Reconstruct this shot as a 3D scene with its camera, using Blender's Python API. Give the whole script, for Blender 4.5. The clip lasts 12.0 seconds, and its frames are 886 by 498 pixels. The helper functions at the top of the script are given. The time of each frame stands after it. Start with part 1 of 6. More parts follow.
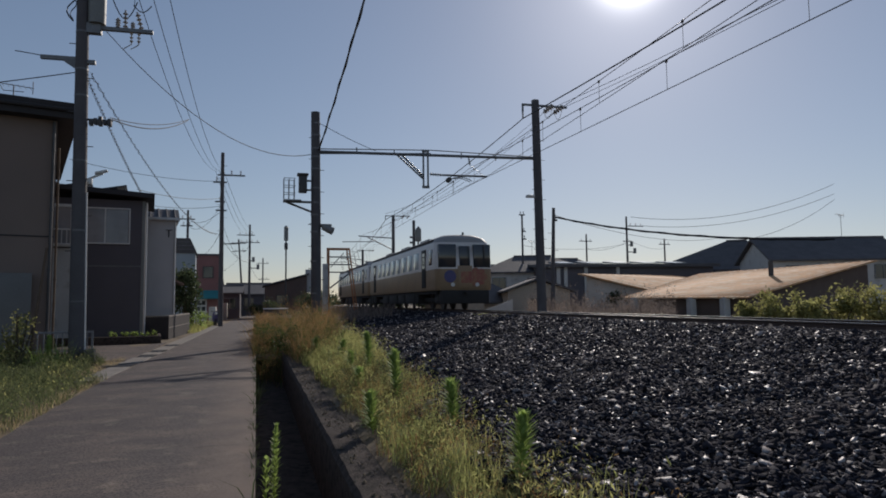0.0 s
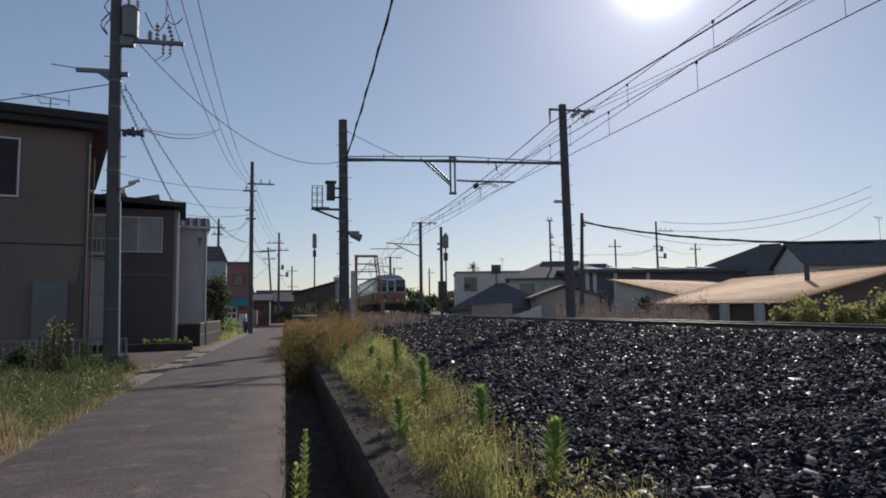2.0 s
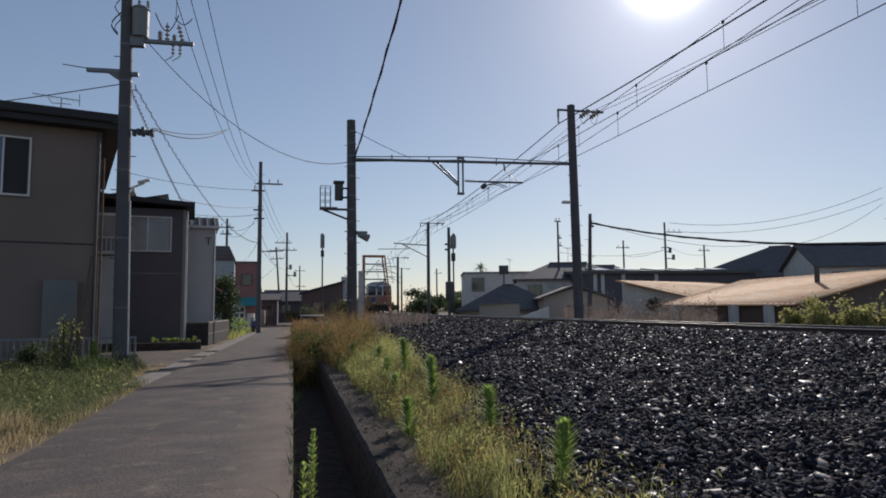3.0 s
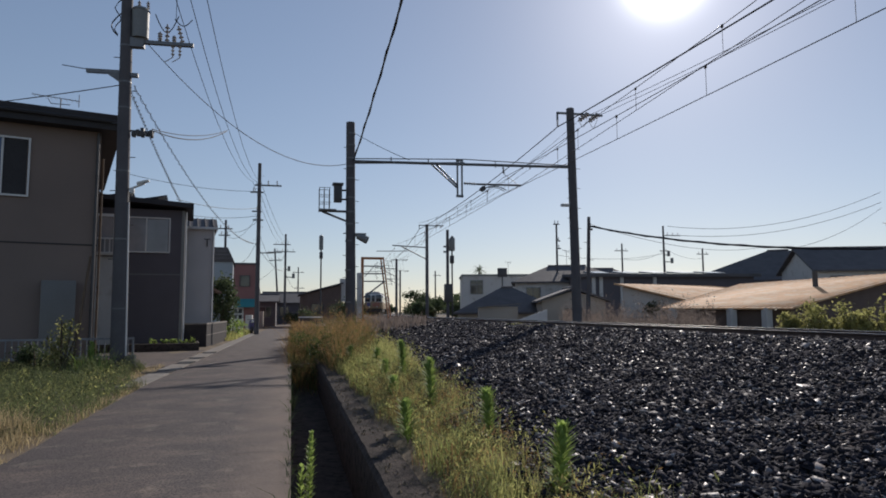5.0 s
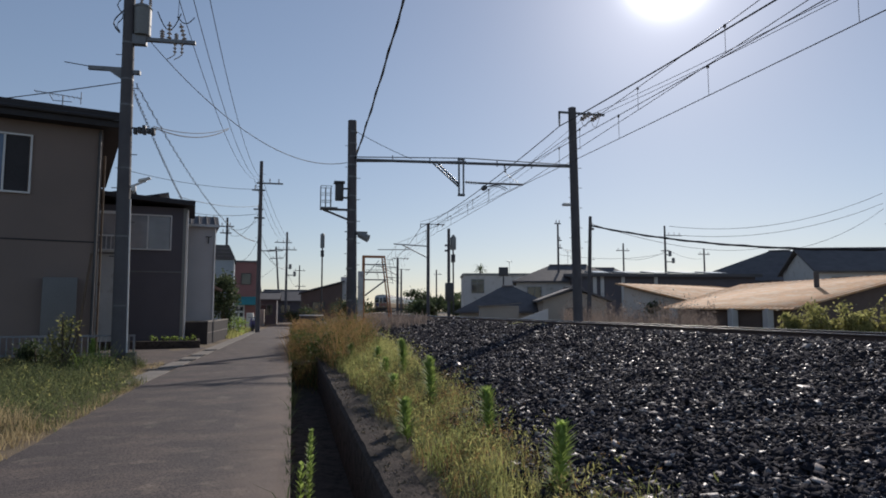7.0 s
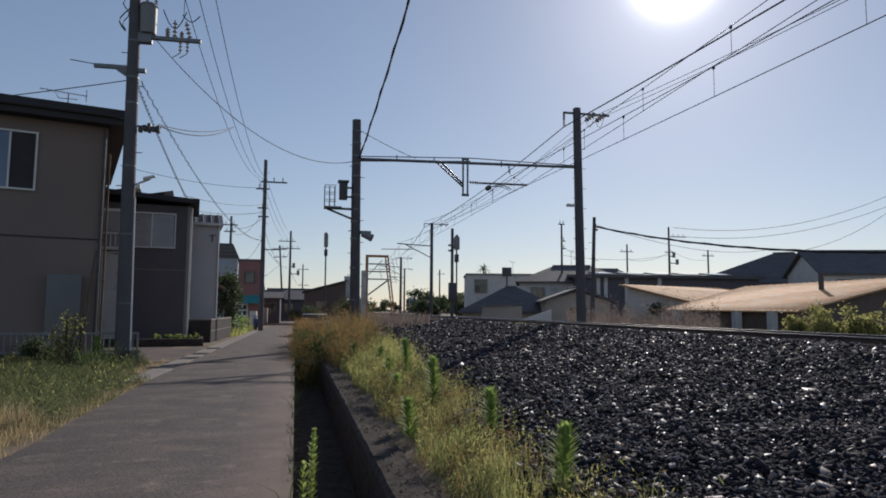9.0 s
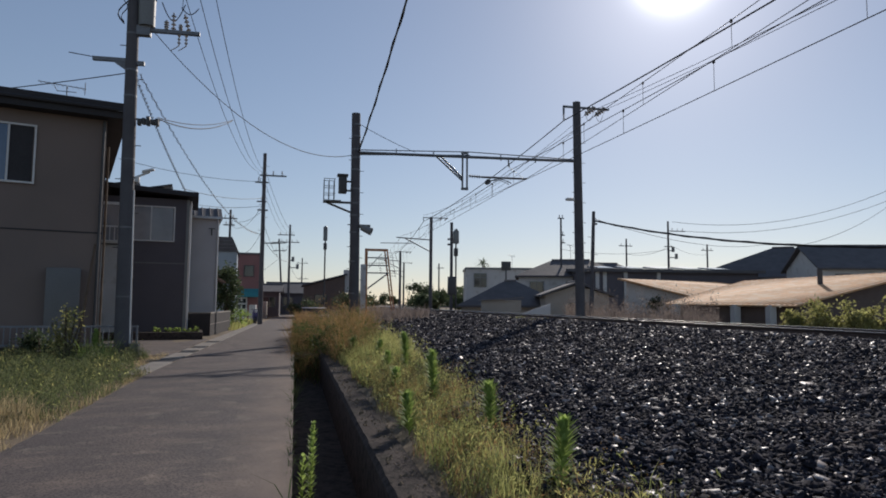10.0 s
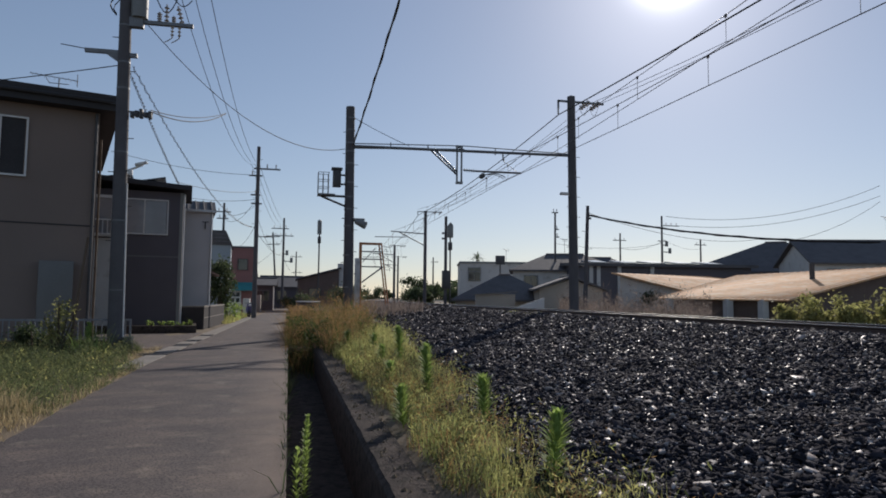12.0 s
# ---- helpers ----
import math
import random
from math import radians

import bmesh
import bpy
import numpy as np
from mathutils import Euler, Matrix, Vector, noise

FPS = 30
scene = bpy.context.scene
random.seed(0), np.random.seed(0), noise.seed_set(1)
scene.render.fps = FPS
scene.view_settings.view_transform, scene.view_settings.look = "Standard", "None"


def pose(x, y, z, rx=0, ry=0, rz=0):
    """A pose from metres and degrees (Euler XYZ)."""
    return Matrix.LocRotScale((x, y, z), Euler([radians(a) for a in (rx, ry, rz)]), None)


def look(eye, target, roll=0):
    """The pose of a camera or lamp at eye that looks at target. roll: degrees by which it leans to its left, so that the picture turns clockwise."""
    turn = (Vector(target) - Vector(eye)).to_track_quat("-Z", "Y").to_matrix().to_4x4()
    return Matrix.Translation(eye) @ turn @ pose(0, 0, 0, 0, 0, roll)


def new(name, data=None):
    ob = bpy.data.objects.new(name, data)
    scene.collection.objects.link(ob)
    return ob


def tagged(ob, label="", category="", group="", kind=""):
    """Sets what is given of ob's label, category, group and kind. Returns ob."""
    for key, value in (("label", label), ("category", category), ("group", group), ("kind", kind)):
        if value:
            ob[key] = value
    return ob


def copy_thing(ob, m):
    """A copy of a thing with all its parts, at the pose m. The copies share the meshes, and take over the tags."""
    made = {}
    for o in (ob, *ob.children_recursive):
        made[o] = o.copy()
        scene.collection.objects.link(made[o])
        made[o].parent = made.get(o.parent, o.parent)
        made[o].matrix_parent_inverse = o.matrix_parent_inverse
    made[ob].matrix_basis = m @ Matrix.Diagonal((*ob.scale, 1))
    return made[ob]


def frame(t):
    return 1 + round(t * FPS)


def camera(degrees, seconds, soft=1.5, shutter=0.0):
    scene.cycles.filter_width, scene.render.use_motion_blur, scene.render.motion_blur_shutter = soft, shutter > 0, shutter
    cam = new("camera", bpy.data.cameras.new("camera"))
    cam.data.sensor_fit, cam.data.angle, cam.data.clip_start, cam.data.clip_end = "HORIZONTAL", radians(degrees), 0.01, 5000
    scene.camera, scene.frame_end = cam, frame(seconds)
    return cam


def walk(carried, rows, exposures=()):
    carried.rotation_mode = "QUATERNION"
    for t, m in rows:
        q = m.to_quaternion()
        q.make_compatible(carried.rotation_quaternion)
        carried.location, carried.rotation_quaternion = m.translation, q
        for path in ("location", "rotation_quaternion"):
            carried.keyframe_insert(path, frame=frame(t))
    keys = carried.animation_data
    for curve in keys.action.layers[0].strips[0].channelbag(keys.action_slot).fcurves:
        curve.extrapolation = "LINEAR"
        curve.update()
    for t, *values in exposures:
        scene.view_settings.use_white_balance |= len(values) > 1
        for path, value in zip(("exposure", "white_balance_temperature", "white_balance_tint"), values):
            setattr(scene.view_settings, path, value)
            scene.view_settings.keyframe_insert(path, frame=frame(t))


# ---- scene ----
cam = camera(68, 12.0, soft=1.8)
walk(cam, [
    (0, pose(-0, -0.08, 1.514, 94.567, 0.646, -15.853)),
    (0.2, pose(0.005, -0.044, 1.506, 95.290, 1.308, -15.126)),
    (0.5, pose(0.007, -0.032, 1.503, 95.544, 1.541, -14.87)),
    (1, pose(0.006, -0.026, 1.502, 95.525, 1.451, -14.227)),
    (1.5, pose(0.009, -0.023, 1.5, 95.343, 1.103, -13.829)),
    (2, pose(0.003, -0.013, 1.496, 95.191, 0.848, -13.454)),
    (2.5, pose(-0.003, -0.008, 1.497, 95.203, 0.643, -13.096)),
    (3, pose(-0.005, -0.002, 1.495, 95.235, 0.578, -12.824)),
    (5, pose(-0.008, -0.009, 1.497, 95.435, 0.32, -12.963)),
    (5.5, pose(-0.008, 0.001, 1.497, 95.512, 0.123, -12.912)),
    (6, pose(-0.012, -0.006, 1.498, 95.485, -0.022, -12.764)),
    (6.5, pose(-0.002, 0.001, 1.498, 95.408, -0.001, -12.707)),
    (7, pose(-0.001, -0.007, 1.497, 95.333, 0.021, -12.877)),
    (9, pose(-0.007, 0.008, 1.498, 95.319, -0.389, -12.619)),
    (9.5, pose(-0.006, 0.002, 1.498, 95.098, -0.395, -12.698)),
    (10, pose(-0.006, 0.004, 1.496, 94.792, -0.488, -12.686)),
    (10.5, pose(-0.01, 0.019, 1.49, 94.562, -0.496, -12.708)),
    (11, pose(-0.011, 0.017, 1.493, 94.411, -0.609, -12.845)),
    (11.5, pose(-0.008, 0.012, 1.494, 94.346, -0.725, -13.066)),
    (12, pose(-0.008, -0.006, 1.495, 94.272, -0.581, -13.194)),
], exposures=[(0.0, -0.33, 6050, 15), (0.5, -0.18, 6050, 15), (1.5, 0.0, 6050, 15), (12.0, 0.0, 6050, 15)])

# ---- light: low sun ahead of the camera, clear hazy sky ----
SUN_AZ, SUN_EL = radians(32.6), radians(26.9)
world = bpy.data.worlds.new("sky")
scene.world = world
world.use_nodes = True
wn, wl = world.node_tree.nodes, world.node_tree.links
sky = wn.new("ShaderNodeTexSky")
sky.sky_type, sky.sun_disc = "NISHITA", False
sky.sun_elevation, sky.sun_rotation = SUN_EL, SUN_AZ
sky.altitude, sky.air_density, sky.dust_density, sky.ozone_density = 20, 1.0, 0.22, 1.6
haze = wn.new("ShaderNodeGamma")
haze.inputs[1].default_value = 0.70
wl.new(sky.outputs[0], haze.inputs[0])
# bright haze close round the sun
to_sun = Vector((math.sin(SUN_AZ) * math.cos(SUN_EL), math.cos(SUN_AZ) * math.cos(SUN_EL), math.sin(SUN_EL)))
tc, dot, pw, gl = wn.new("ShaderNodeTexCoord"), wn.new("ShaderNodeVectorMath"), wn.new("ShaderNodeMath"), wn.new("ShaderNodeMix")
dot.operation, pw.operation = "DOT_PRODUCT", "POWER"
dot.inputs[1].default_value, pw.inputs[1].default_value = to_sun, 110
gl.data_type, gl.blend_type = "RGBA", "ADD"
gl.inputs[7].default_value, gl.clamp_result = (1.9, 1.85, 1.8, 1), False
wl.new(tc.outputs["Generated"], dot.inputs[0])
wl.new(dot.outputs["Value"], pw.inputs[0])
wl.new(pw.outputs[0], gl.inputs[0])
wl.new(haze.outputs[0], gl.inputs[6])
core, gl2 = wn.new("ShaderNodeMath"), wn.new("ShaderNodeMix")
core.operation, core.inputs[1].default_value = "POWER", 1300
gl2.data_type, gl2.blend_type, gl2.clamp_result = "RGBA", "ADD", False
gl2.inputs[7].default_value = (30, 28.5, 26, 1)
wl.new(dot.outputs["Value"], core.inputs[0])
wl.new(core.outputs[0], gl2.inputs[0])
wl.new(gl.outputs[2], gl2.inputs[6])
wl.new(gl2.outputs[2], wn["Background"].inputs[0])
wn["Background"].inputs[1].default_value = 0.134
sun = new("sun", bpy.data.lights.new("sun", "SUN"))
sun.data.energy, sun.data.angle, sun.data.color = 3.6, radians(0.6), (1.0, 0.9, 0.74)
sun.matrix_world = look(to_sun * 60, (0, 0, 0))


# ---- materials ----
def mat(name, a, b=None, rough=0.7, metal=0.0, grain=40.0, blot=1.5, bump=0.15, spread=0.0, spec=0.5, dirt=None, dirt_at=0.62):
    """Two colours mixed by coarse blots and fine grain; dirt: a third colour in separate stains; spread: value change from piece to piece."""
    m = bpy.data.materials.new(name)
    m.use_nodes = True
    n, l = m.node_tree.nodes, m.node_tree.links
    bs = n["Principled BSDF"]
    b = b or tuple(c * 0.7 for c in a)
    tc = n.new("ShaderNodeTexCoord")
    big, small = n.new("ShaderNodeTexNoise"), n.new("ShaderNodeTexNoise")
    big.inputs["Scale"].default_value, big.inputs["Detail"].default_value = blot, 6
    small.inputs["Scale"].default_value, small.inputs["Detail"].default_value = grain, 4
    for t in (big, small):
        l.new(tc.outputs["Object"], t.inputs["Vector"])
    add = n.new("ShaderNodeMath")
    add.operation = "ADD"
    l.new(big.outputs[0], add.inputs[0])
    l.new(small.outputs[0], add.inputs[1])
    ramp = n.new("ShaderNodeMapRange")
    ramp.inputs[1].default_value, ramp.inputs[2].default_value = 0.72, 1.28
    l.new(add.outputs[0], ramp.inputs[0])
    mix = n.new("ShaderNodeMix")
    mix.data_type = "RGBA"
    mix.inputs[6].default_value, mix.inputs[7].default_value = (*a, 1), (*b, 1)
    l.new(ramp.outputs[0], mix.inputs[0])
    out = mix.outputs[2]
    if dirt:
        stain = n.new("ShaderNodeTexNoise")
        stain.inputs["Scale"].default_value, stain.inputs["Detail"].default_value = blot * 2.3, 8
        l.new(tc.outputs["Object"], stain.inputs["Vector"])
        cut = n.new("ShaderNodeMapRange")
        cut.inputs[1].default_value, cut.inputs[2].default_value = dirt_at - 0.06, dirt_at + 0.1
        l.new(stain.outputs[0], cut.inputs[0])
        dm = n.new("ShaderNodeMix")
        dm.data_type = "RGBA"
        dm.inputs[7].default_value = (*dirt, 1)
        l.new(out, dm.inputs[6])
        l.new(cut.outputs[0], dm.inputs[0])
        out = dm.outputs[2]
    if spread:
        geo = n.new("ShaderNodeNewGeometry")
        hs = n.new("ShaderNodeHueSaturation")
        rr = n.new("ShaderNodeMapRange")
        rr.inputs[3].default_value, rr.inputs[4].default_value = 1 - spread, 1 + spread
        l.new(geo.outputs["Random Per Island"], rr.inputs[0])
        l.new(rr.outputs[0], hs.inputs["Value"])
        l.new(out, hs.inputs["Color"])
        out = hs.outputs[0]
    l.new(out, bs.inputs["Base Color"])
    bs.inputs["Roughness"].default_value, bs.inputs["Metallic"].default_value = rough, metal
    bs.inputs["Specular IOR Level"].default_value = spec
    if bump:
        bp = n.new("ShaderNodeBump")
        bp.inputs["Strength"].default_value, bp.inputs["Distance"].default_value = bump, 0.02
        l.new(add.outputs[0], bp.inputs["Height"])
        l.new(bp.outputs[0], bs.inputs["Normal"])
    return m


def leaf_mat(name, a, b, through_light=0.45, spread=0.35, rough=0.65):
    m = mat(name, a, b, rough=rough, grain=9, blot=1.3, bump=0.0, spread=spread, spec=0.15)
    n, l = m.node_tree.nodes, m.node_tree.links
    bs = n["Principled BSDF"]
    tr, mx = n.new("ShaderNodeBsdfTranslucent"), n.new("ShaderNodeMixShader")
    src = bs.inputs["Base Color"].links[0].from_socket
    br = n.new("ShaderNodeHueSaturation")
    br.inputs["Value"].default_value, br.inputs["Saturation"].default_value = 1.9, 1.1
    l.new(src, br.inputs["Color"])
    l.new(br.outputs[0], tr.inputs["Color"])
    mx.inputs[0].default_value = through_light
    l.new(bs.outputs[0], mx.inputs[1])
    l.new(tr.outputs[0], mx.inputs[2])
    l.new(mx.outputs[0], n["Material Output"].inputs["Surface"])
    return m


M = dict(
    soil=mat("soil", (0.19, 0.135, 0.085), (0.12, 0.095, 0.055), rough=0.95, grain=30, blot=0.6, bump=0.6, dirt=(0.23, 0.17, 0.11)),
    asphalt=mat("asphalt", (0.074, 0.057, 0.052), (0.048, 0.038, 0.036), rough=0.86, grain=160, blot=0.9, bump=0.5, dirt=(0.12, 0.098, 0.08), dirt_at=0.64),
    patch=mat("asphalt_patch", (0.080, 0.061, 0.054), (0.048, 0.038, 0.036), rough=0.85, grain=120, blot=1.4, bump=0.5, dirt=(0.13, 0.10, 0.08), dirt_at=0.62),
    concrete=mat("concrete", (0.26, 0.23, 0.20), (0.18, 0.16, 0.14), rough=0.85, grain=60, blot=1.6, bump=0.3, dirt=(0.14, 0.13, 0.11)),
    # Darkened for dirt and, on the ditch wall, for shade from the grass.
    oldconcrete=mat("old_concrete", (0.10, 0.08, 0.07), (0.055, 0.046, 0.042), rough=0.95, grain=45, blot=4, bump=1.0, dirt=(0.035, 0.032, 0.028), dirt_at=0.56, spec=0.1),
    pole=mat("pole_concrete", (0.125, 0.118, 0.123), (0.09, 0.085, 0.09), rough=0.75, grain=50, blot=2.5, bump=0.15, spec=0.3),
    steel=mat("galvanised_steel", (0.22, 0.225, 0.23), (0.15, 0.15, 0.155), rough=0.5, metal=0.7, grain=30, blot=3, bump=0.05),
    darksteel=mat("dark_steel", (0.10, 0.098, 0.10), (0.07, 0.068, 0.07), rough=0.55, metal=0.4, grain=30, blot=3, bump=0.05),
    rust=mat("rusty_steel", (0.13, 0.088, 0.075), (0.08, 0.055, 0.048), rough=0.75, metal=0.3, grain=60, blot=5, bump=0.3),
    primer=mat("orange_primer", (0.52, 0.23, 0.10), (0.38, 0.16, 0.08), rough=0.7, grain=40, blot=4, bump=0.1),
    railtop=mat("polished_rail", (0.55, 0.53, 0.5), (0.45, 0.43, 0.4), rough=0.22, metal=1.0, grain=20, blot=6, bump=0.02),
    ballast=mat("ballast_stone", (0.042, 0.040, 0.051), (0.03, 0.0285, 0.037), rough=0.92, grain=45, blot=2, bump=0.5, spread=0.45, dirt=(0.075, 0.055, 0.05), dirt_at=0.66, spec=0.15),
    ballast_bed=mat("ballast_bed", (0.05, 0.047, 0.055), (0.034, 0.032, 0.038), rough=0.95, grain=35, blot=7, bump=1.0),
    wood=mat("weathered_wood", (0.16, 0.11, 0.07), (0.10, 0.07, 0.05), rough=0.85, grain=25, blot=4, bump=0.3),
    brownwall=mat("brown_render", (0.245, 0.19, 0.162), (0.19, 0.15, 0.13), rough=0.88, grain=90, blot=0.45, bump=0.3),
    darkwall=mat("dark_siding", (0.115, 0.104, 0.118), (0.095, 0.086, 0.098), rough=0.7, grain=40, blot=1, bump=0.1),
    darkblock=mat("dark_block", (0.065, 0.058, 0.058), (0.05, 0.045, 0.045), rough=0.9, grain=40, blot=2, bump=0.2, spec=0.2),
    greywall=mat("grey_siding", (0.64, 0.60, 0.585), (0.56, 0.52, 0.505), rough=0.75, grain=30, blot=0.8, bump=0.1),
    whitewall=mat("white_render", (0.62, 0.60, 0.57), (0.52, 0.50, 0.47), rough=0.8, grain=30, blot=0.7, bump=0.15, dirt=(0.4, 0.37, 0.33)),
    beigewall=mat("beige_render", (0.45, 0.40, 0.34), (0.36, 0.32, 0.27), rough=0.85, grain=30, blot=0.7, bump=0.2),
    redwall=mat("red_render", (0.33, 0.16, 0.145), (0.27, 0.13, 0.12), rough=0.8, grain=30, blot=0.8, bump=0.1),
    bluewall=mat("pale_blue_wall", (0.36, 0.42, 0.46), (0.30, 0.35, 0.39), rough=0.75, grain=30, blot=0.8, bump=0.1),
    planks=mat("brown_boards", (0.165, 0.12, 0.10), (0.125, 0.09, 0.075), rough=0.85, grain=20, blot=2, bump=0.2),
    fascia=mat("black_fascia", (0.055, 0.052, 0.055), (0.04, 0.038, 0.04), rough=0.7, grain=30, blot=2, bump=0.05, spec=0.25),
    rooftile=mat("dark_roof_tile", (0.15, 0.142, 0.145), (0.10, 0.095, 0.098), rough=0.75, grain=25, blot=1.5, bump=0.2, spread=0.2, spec=0.25),
    tinroof=mat("orange_tin_roof", (0.80, 0.45, 0.225), (0.60, 0.345, 0.18), rough=0.8, grain=7, blot=0.8, bump=0.12, dirt=(0.75, 0.52, 0.32), dirt_at=0.52, spec=0.1),
    carroof=mat("grey_car_roof", (0.36, 0.35, 0.34), (0.3, 0.29, 0.28), rough=0.6, grain=12, blot=1, bump=0.02),
    white=mat("white_paint", (0.72, 0.71, 0.69), (0.62, 0.61, 0.59), rough=0.5, grain=40, blot=2, bump=0.05),
    darkcar=mat("dark_car_paint", (0.06, 0.063, 0.075), (0.05, 0.053, 0.063), rough=0.6, grain=12, blot=1, bump=0.0),
    cream=mat("cream_car_paint", (0.74, 0.70, 0.66), (0.66, 0.62, 0.58), rough=0.35, grain=12, blot=1, bump=0.02),
    yellow=mat("ochre_car_paint", (0.34, 0.23, 0.13), (0.26, 0.18, 0.11), rough=0.4, grain=12, blot=1.2, bump=0.02),
    redpaint=mat("red_car_paint", (0.30, 0.08, 0.07), (0.34, 0.18, 0.10), rough=0.45, grain=5, blot=2.5, bump=0.02),
    bluepaint=mat("blue_car_paint", (0.06, 0.07, 0.20), (0.10, 0.08, 0.20), rough=0.45, grain=5, blot=2.5, bump=0.02),
    underframe=mat("underframe", (0.035, 0.033, 0.033), (0.025, 0.023, 0.023), rough=0.8, grain=20, blot=3, bump=0.1),
    # Train panes: tint plus painted sky brightness in one pale base colour.
    tinted=mat("tinted_sky_train_glass", (0.44, 0.55, 0.56), (0.38, 0.48, 0.49), rough=0.1, grain=3, blot=1, bump=0.0, spec=0.8),
    # Blue base colour paints the sky's reflection in the pane.
    skyglass=mat("painted_sky_glass", (0.05, 0.095, 0.18), (0.04, 0.08, 0.15), rough=0.05, grain=3, blot=1, bump=0.0, spec=1.0),
    glass=mat("dark_window_glass", (0.03, 0.035, 0.045), (0.025, 0.03, 0.035), rough=0.06, grain=3, blot=1, bump=0.0, spec=0.8),
    paleglass=mat("curtained_glass", (0.27, 0.28, 0.30), (0.22, 0.23, 0.25), rough=0.12, grain=3, blot=1, bump=0.0, spec=0.7),
    solar=mat("solar_panel", (0.02, 0.025, 0.05), (0.015, 0.02, 0.04), rough=0.12, grain=3, blot=1, bump=0.0, spec=0.7),
    teal=mat("teal_awning", (0.05, 0.26, 0.27), (0.04, 0.2, 0.22), rough=0.8, grain=10, blot=2, bump=0.05),
    grey=mat("grey_metal_paint", (0.24, 0.25, 0.24), (0.2, 0.205, 0.2), rough=0.55, grain=20, blot=2, bump=0.05),
    porcelain=mat("insulator_porcelain", (0.50, 0.46, 0.43), (0.38, 0.35, 0.33), rough=0.25, grain=20, blot=2, bump=0.0),
    black=mat("black_cable", (0.025, 0.025, 0.027), (0.018, 0.018, 0.02), rough=0.6, grain=20, blot=2, bump=0.0),
    copper=mat("copper_wire", (0.12, 0.085, 0.06), (0.08, 0.06, 0.05), rough=0.4, metal=0.8, grain=20, blot=2, bump=0.0),
    bark=mat("bark", (0.12, 0.09, 0.06), (0.07, 0.055, 0.04), rough=0.95, grain=30, blot=5, bump=0.6),
    grass=leaf_mat("grass_blades", (0.18, 0.21, 0.085), (0.30, 0.27, 0.12), through_light=0.6),
    dust=mat("road_dust", (0.135, 0.11, 0.095), (0.09, 0.072, 0.064), rough=0.95, grain=60, blot=3, bump=0.2),
    straw=leaf_mat("bleached_straw", (0.34, 0.285, 0.18), (0.25, 0.20, 0.12), through_light=0.45),
    drygrass=leaf_mat("dry_grass", (0.245, 0.165, 0.085), (0.16, 0.105, 0.052), through_light=0.48),
    greengrass=leaf_mat("verge_grass", (0.085, 0.105, 0.05), (0.13, 0.14, 0.07), through_light=0.42),
    paleleaf=leaf_mat("pale_leaves", (0.20, 0.205, 0.085), (0.27, 0.25, 0.115), through_light=0.5),
    weed=leaf_mat("weed_leaves", (0.175, 0.235, 0.075), (0.235, 0.29, 0.105), spread=0.25, through_light=0.5),
    leaves=leaf_mat("tree_leaves", (0.055, 0.075, 0.04), (0.085, 0.105, 0.055), through_light=0.25),
    shrub=leaf_mat("shrub_leaves", (0.06, 0.085, 0.03), (0.09, 0.115, 0.04), through_light=0.3),
    cabinet=mat("cabinet_paint", (0.17, 0.17, 0.165), (0.145, 0.145, 0.14), rough=0.6, grain=20, blot=2, bump=0.05),
    fencepaint=mat("pale_fence_paint", (0.24, 0.245, 0.26), (0.19, 0.195, 0.21), rough=0.5, grain=20, blot=2, bump=0.05),
    brush=leaf_mat("dry_brush", (0.23, 0.19, 0.165), (0.15, 0.125, 0.11), through_light=0.3),
)


def paint_glints(m):
    """Among the joined dark stones a few are pale and glossier, painting sun glints."""
    n, l = m.node_tree.nodes, m.node_tree.links
    bs = n["Principled BSDF"]
    src = bs.inputs["Base Color"].links[0].from_socket
    geo, cut, gloss, mix = n.new("ShaderNodeNewGeometry"), n.new("ShaderNodeMapRange"), n.new("ShaderNodeMapRange"), n.new("ShaderNodeMix")
    cut.inputs[1].default_value, cut.inputs[2].default_value = 0.86, 0.98
    gloss.inputs[1].default_value, gloss.inputs[2].default_value, gloss.inputs[3].default_value, gloss.inputs[4].default_value = 0.75, 1.0, 0.95, 0.4
    mix.data_type = "RGBA"
    mix.inputs[7].default_value = (0.46, 0.41, 0.39, 1)
    l.new(geo.outputs["Random Per Island"], cut.inputs[0])
    l.new(geo.outputs["Random Per Island"], gloss.inputs[0])
    l.new(cut.outputs[0], mix.inputs[0])
    l.new(src, mix.inputs[6])
    l.new(mix.outputs[2], bs.inputs["Base Color"])
    l.new(gloss.outputs[0], bs.inputs["Roughness"])


paint_glints(M["ballast"])


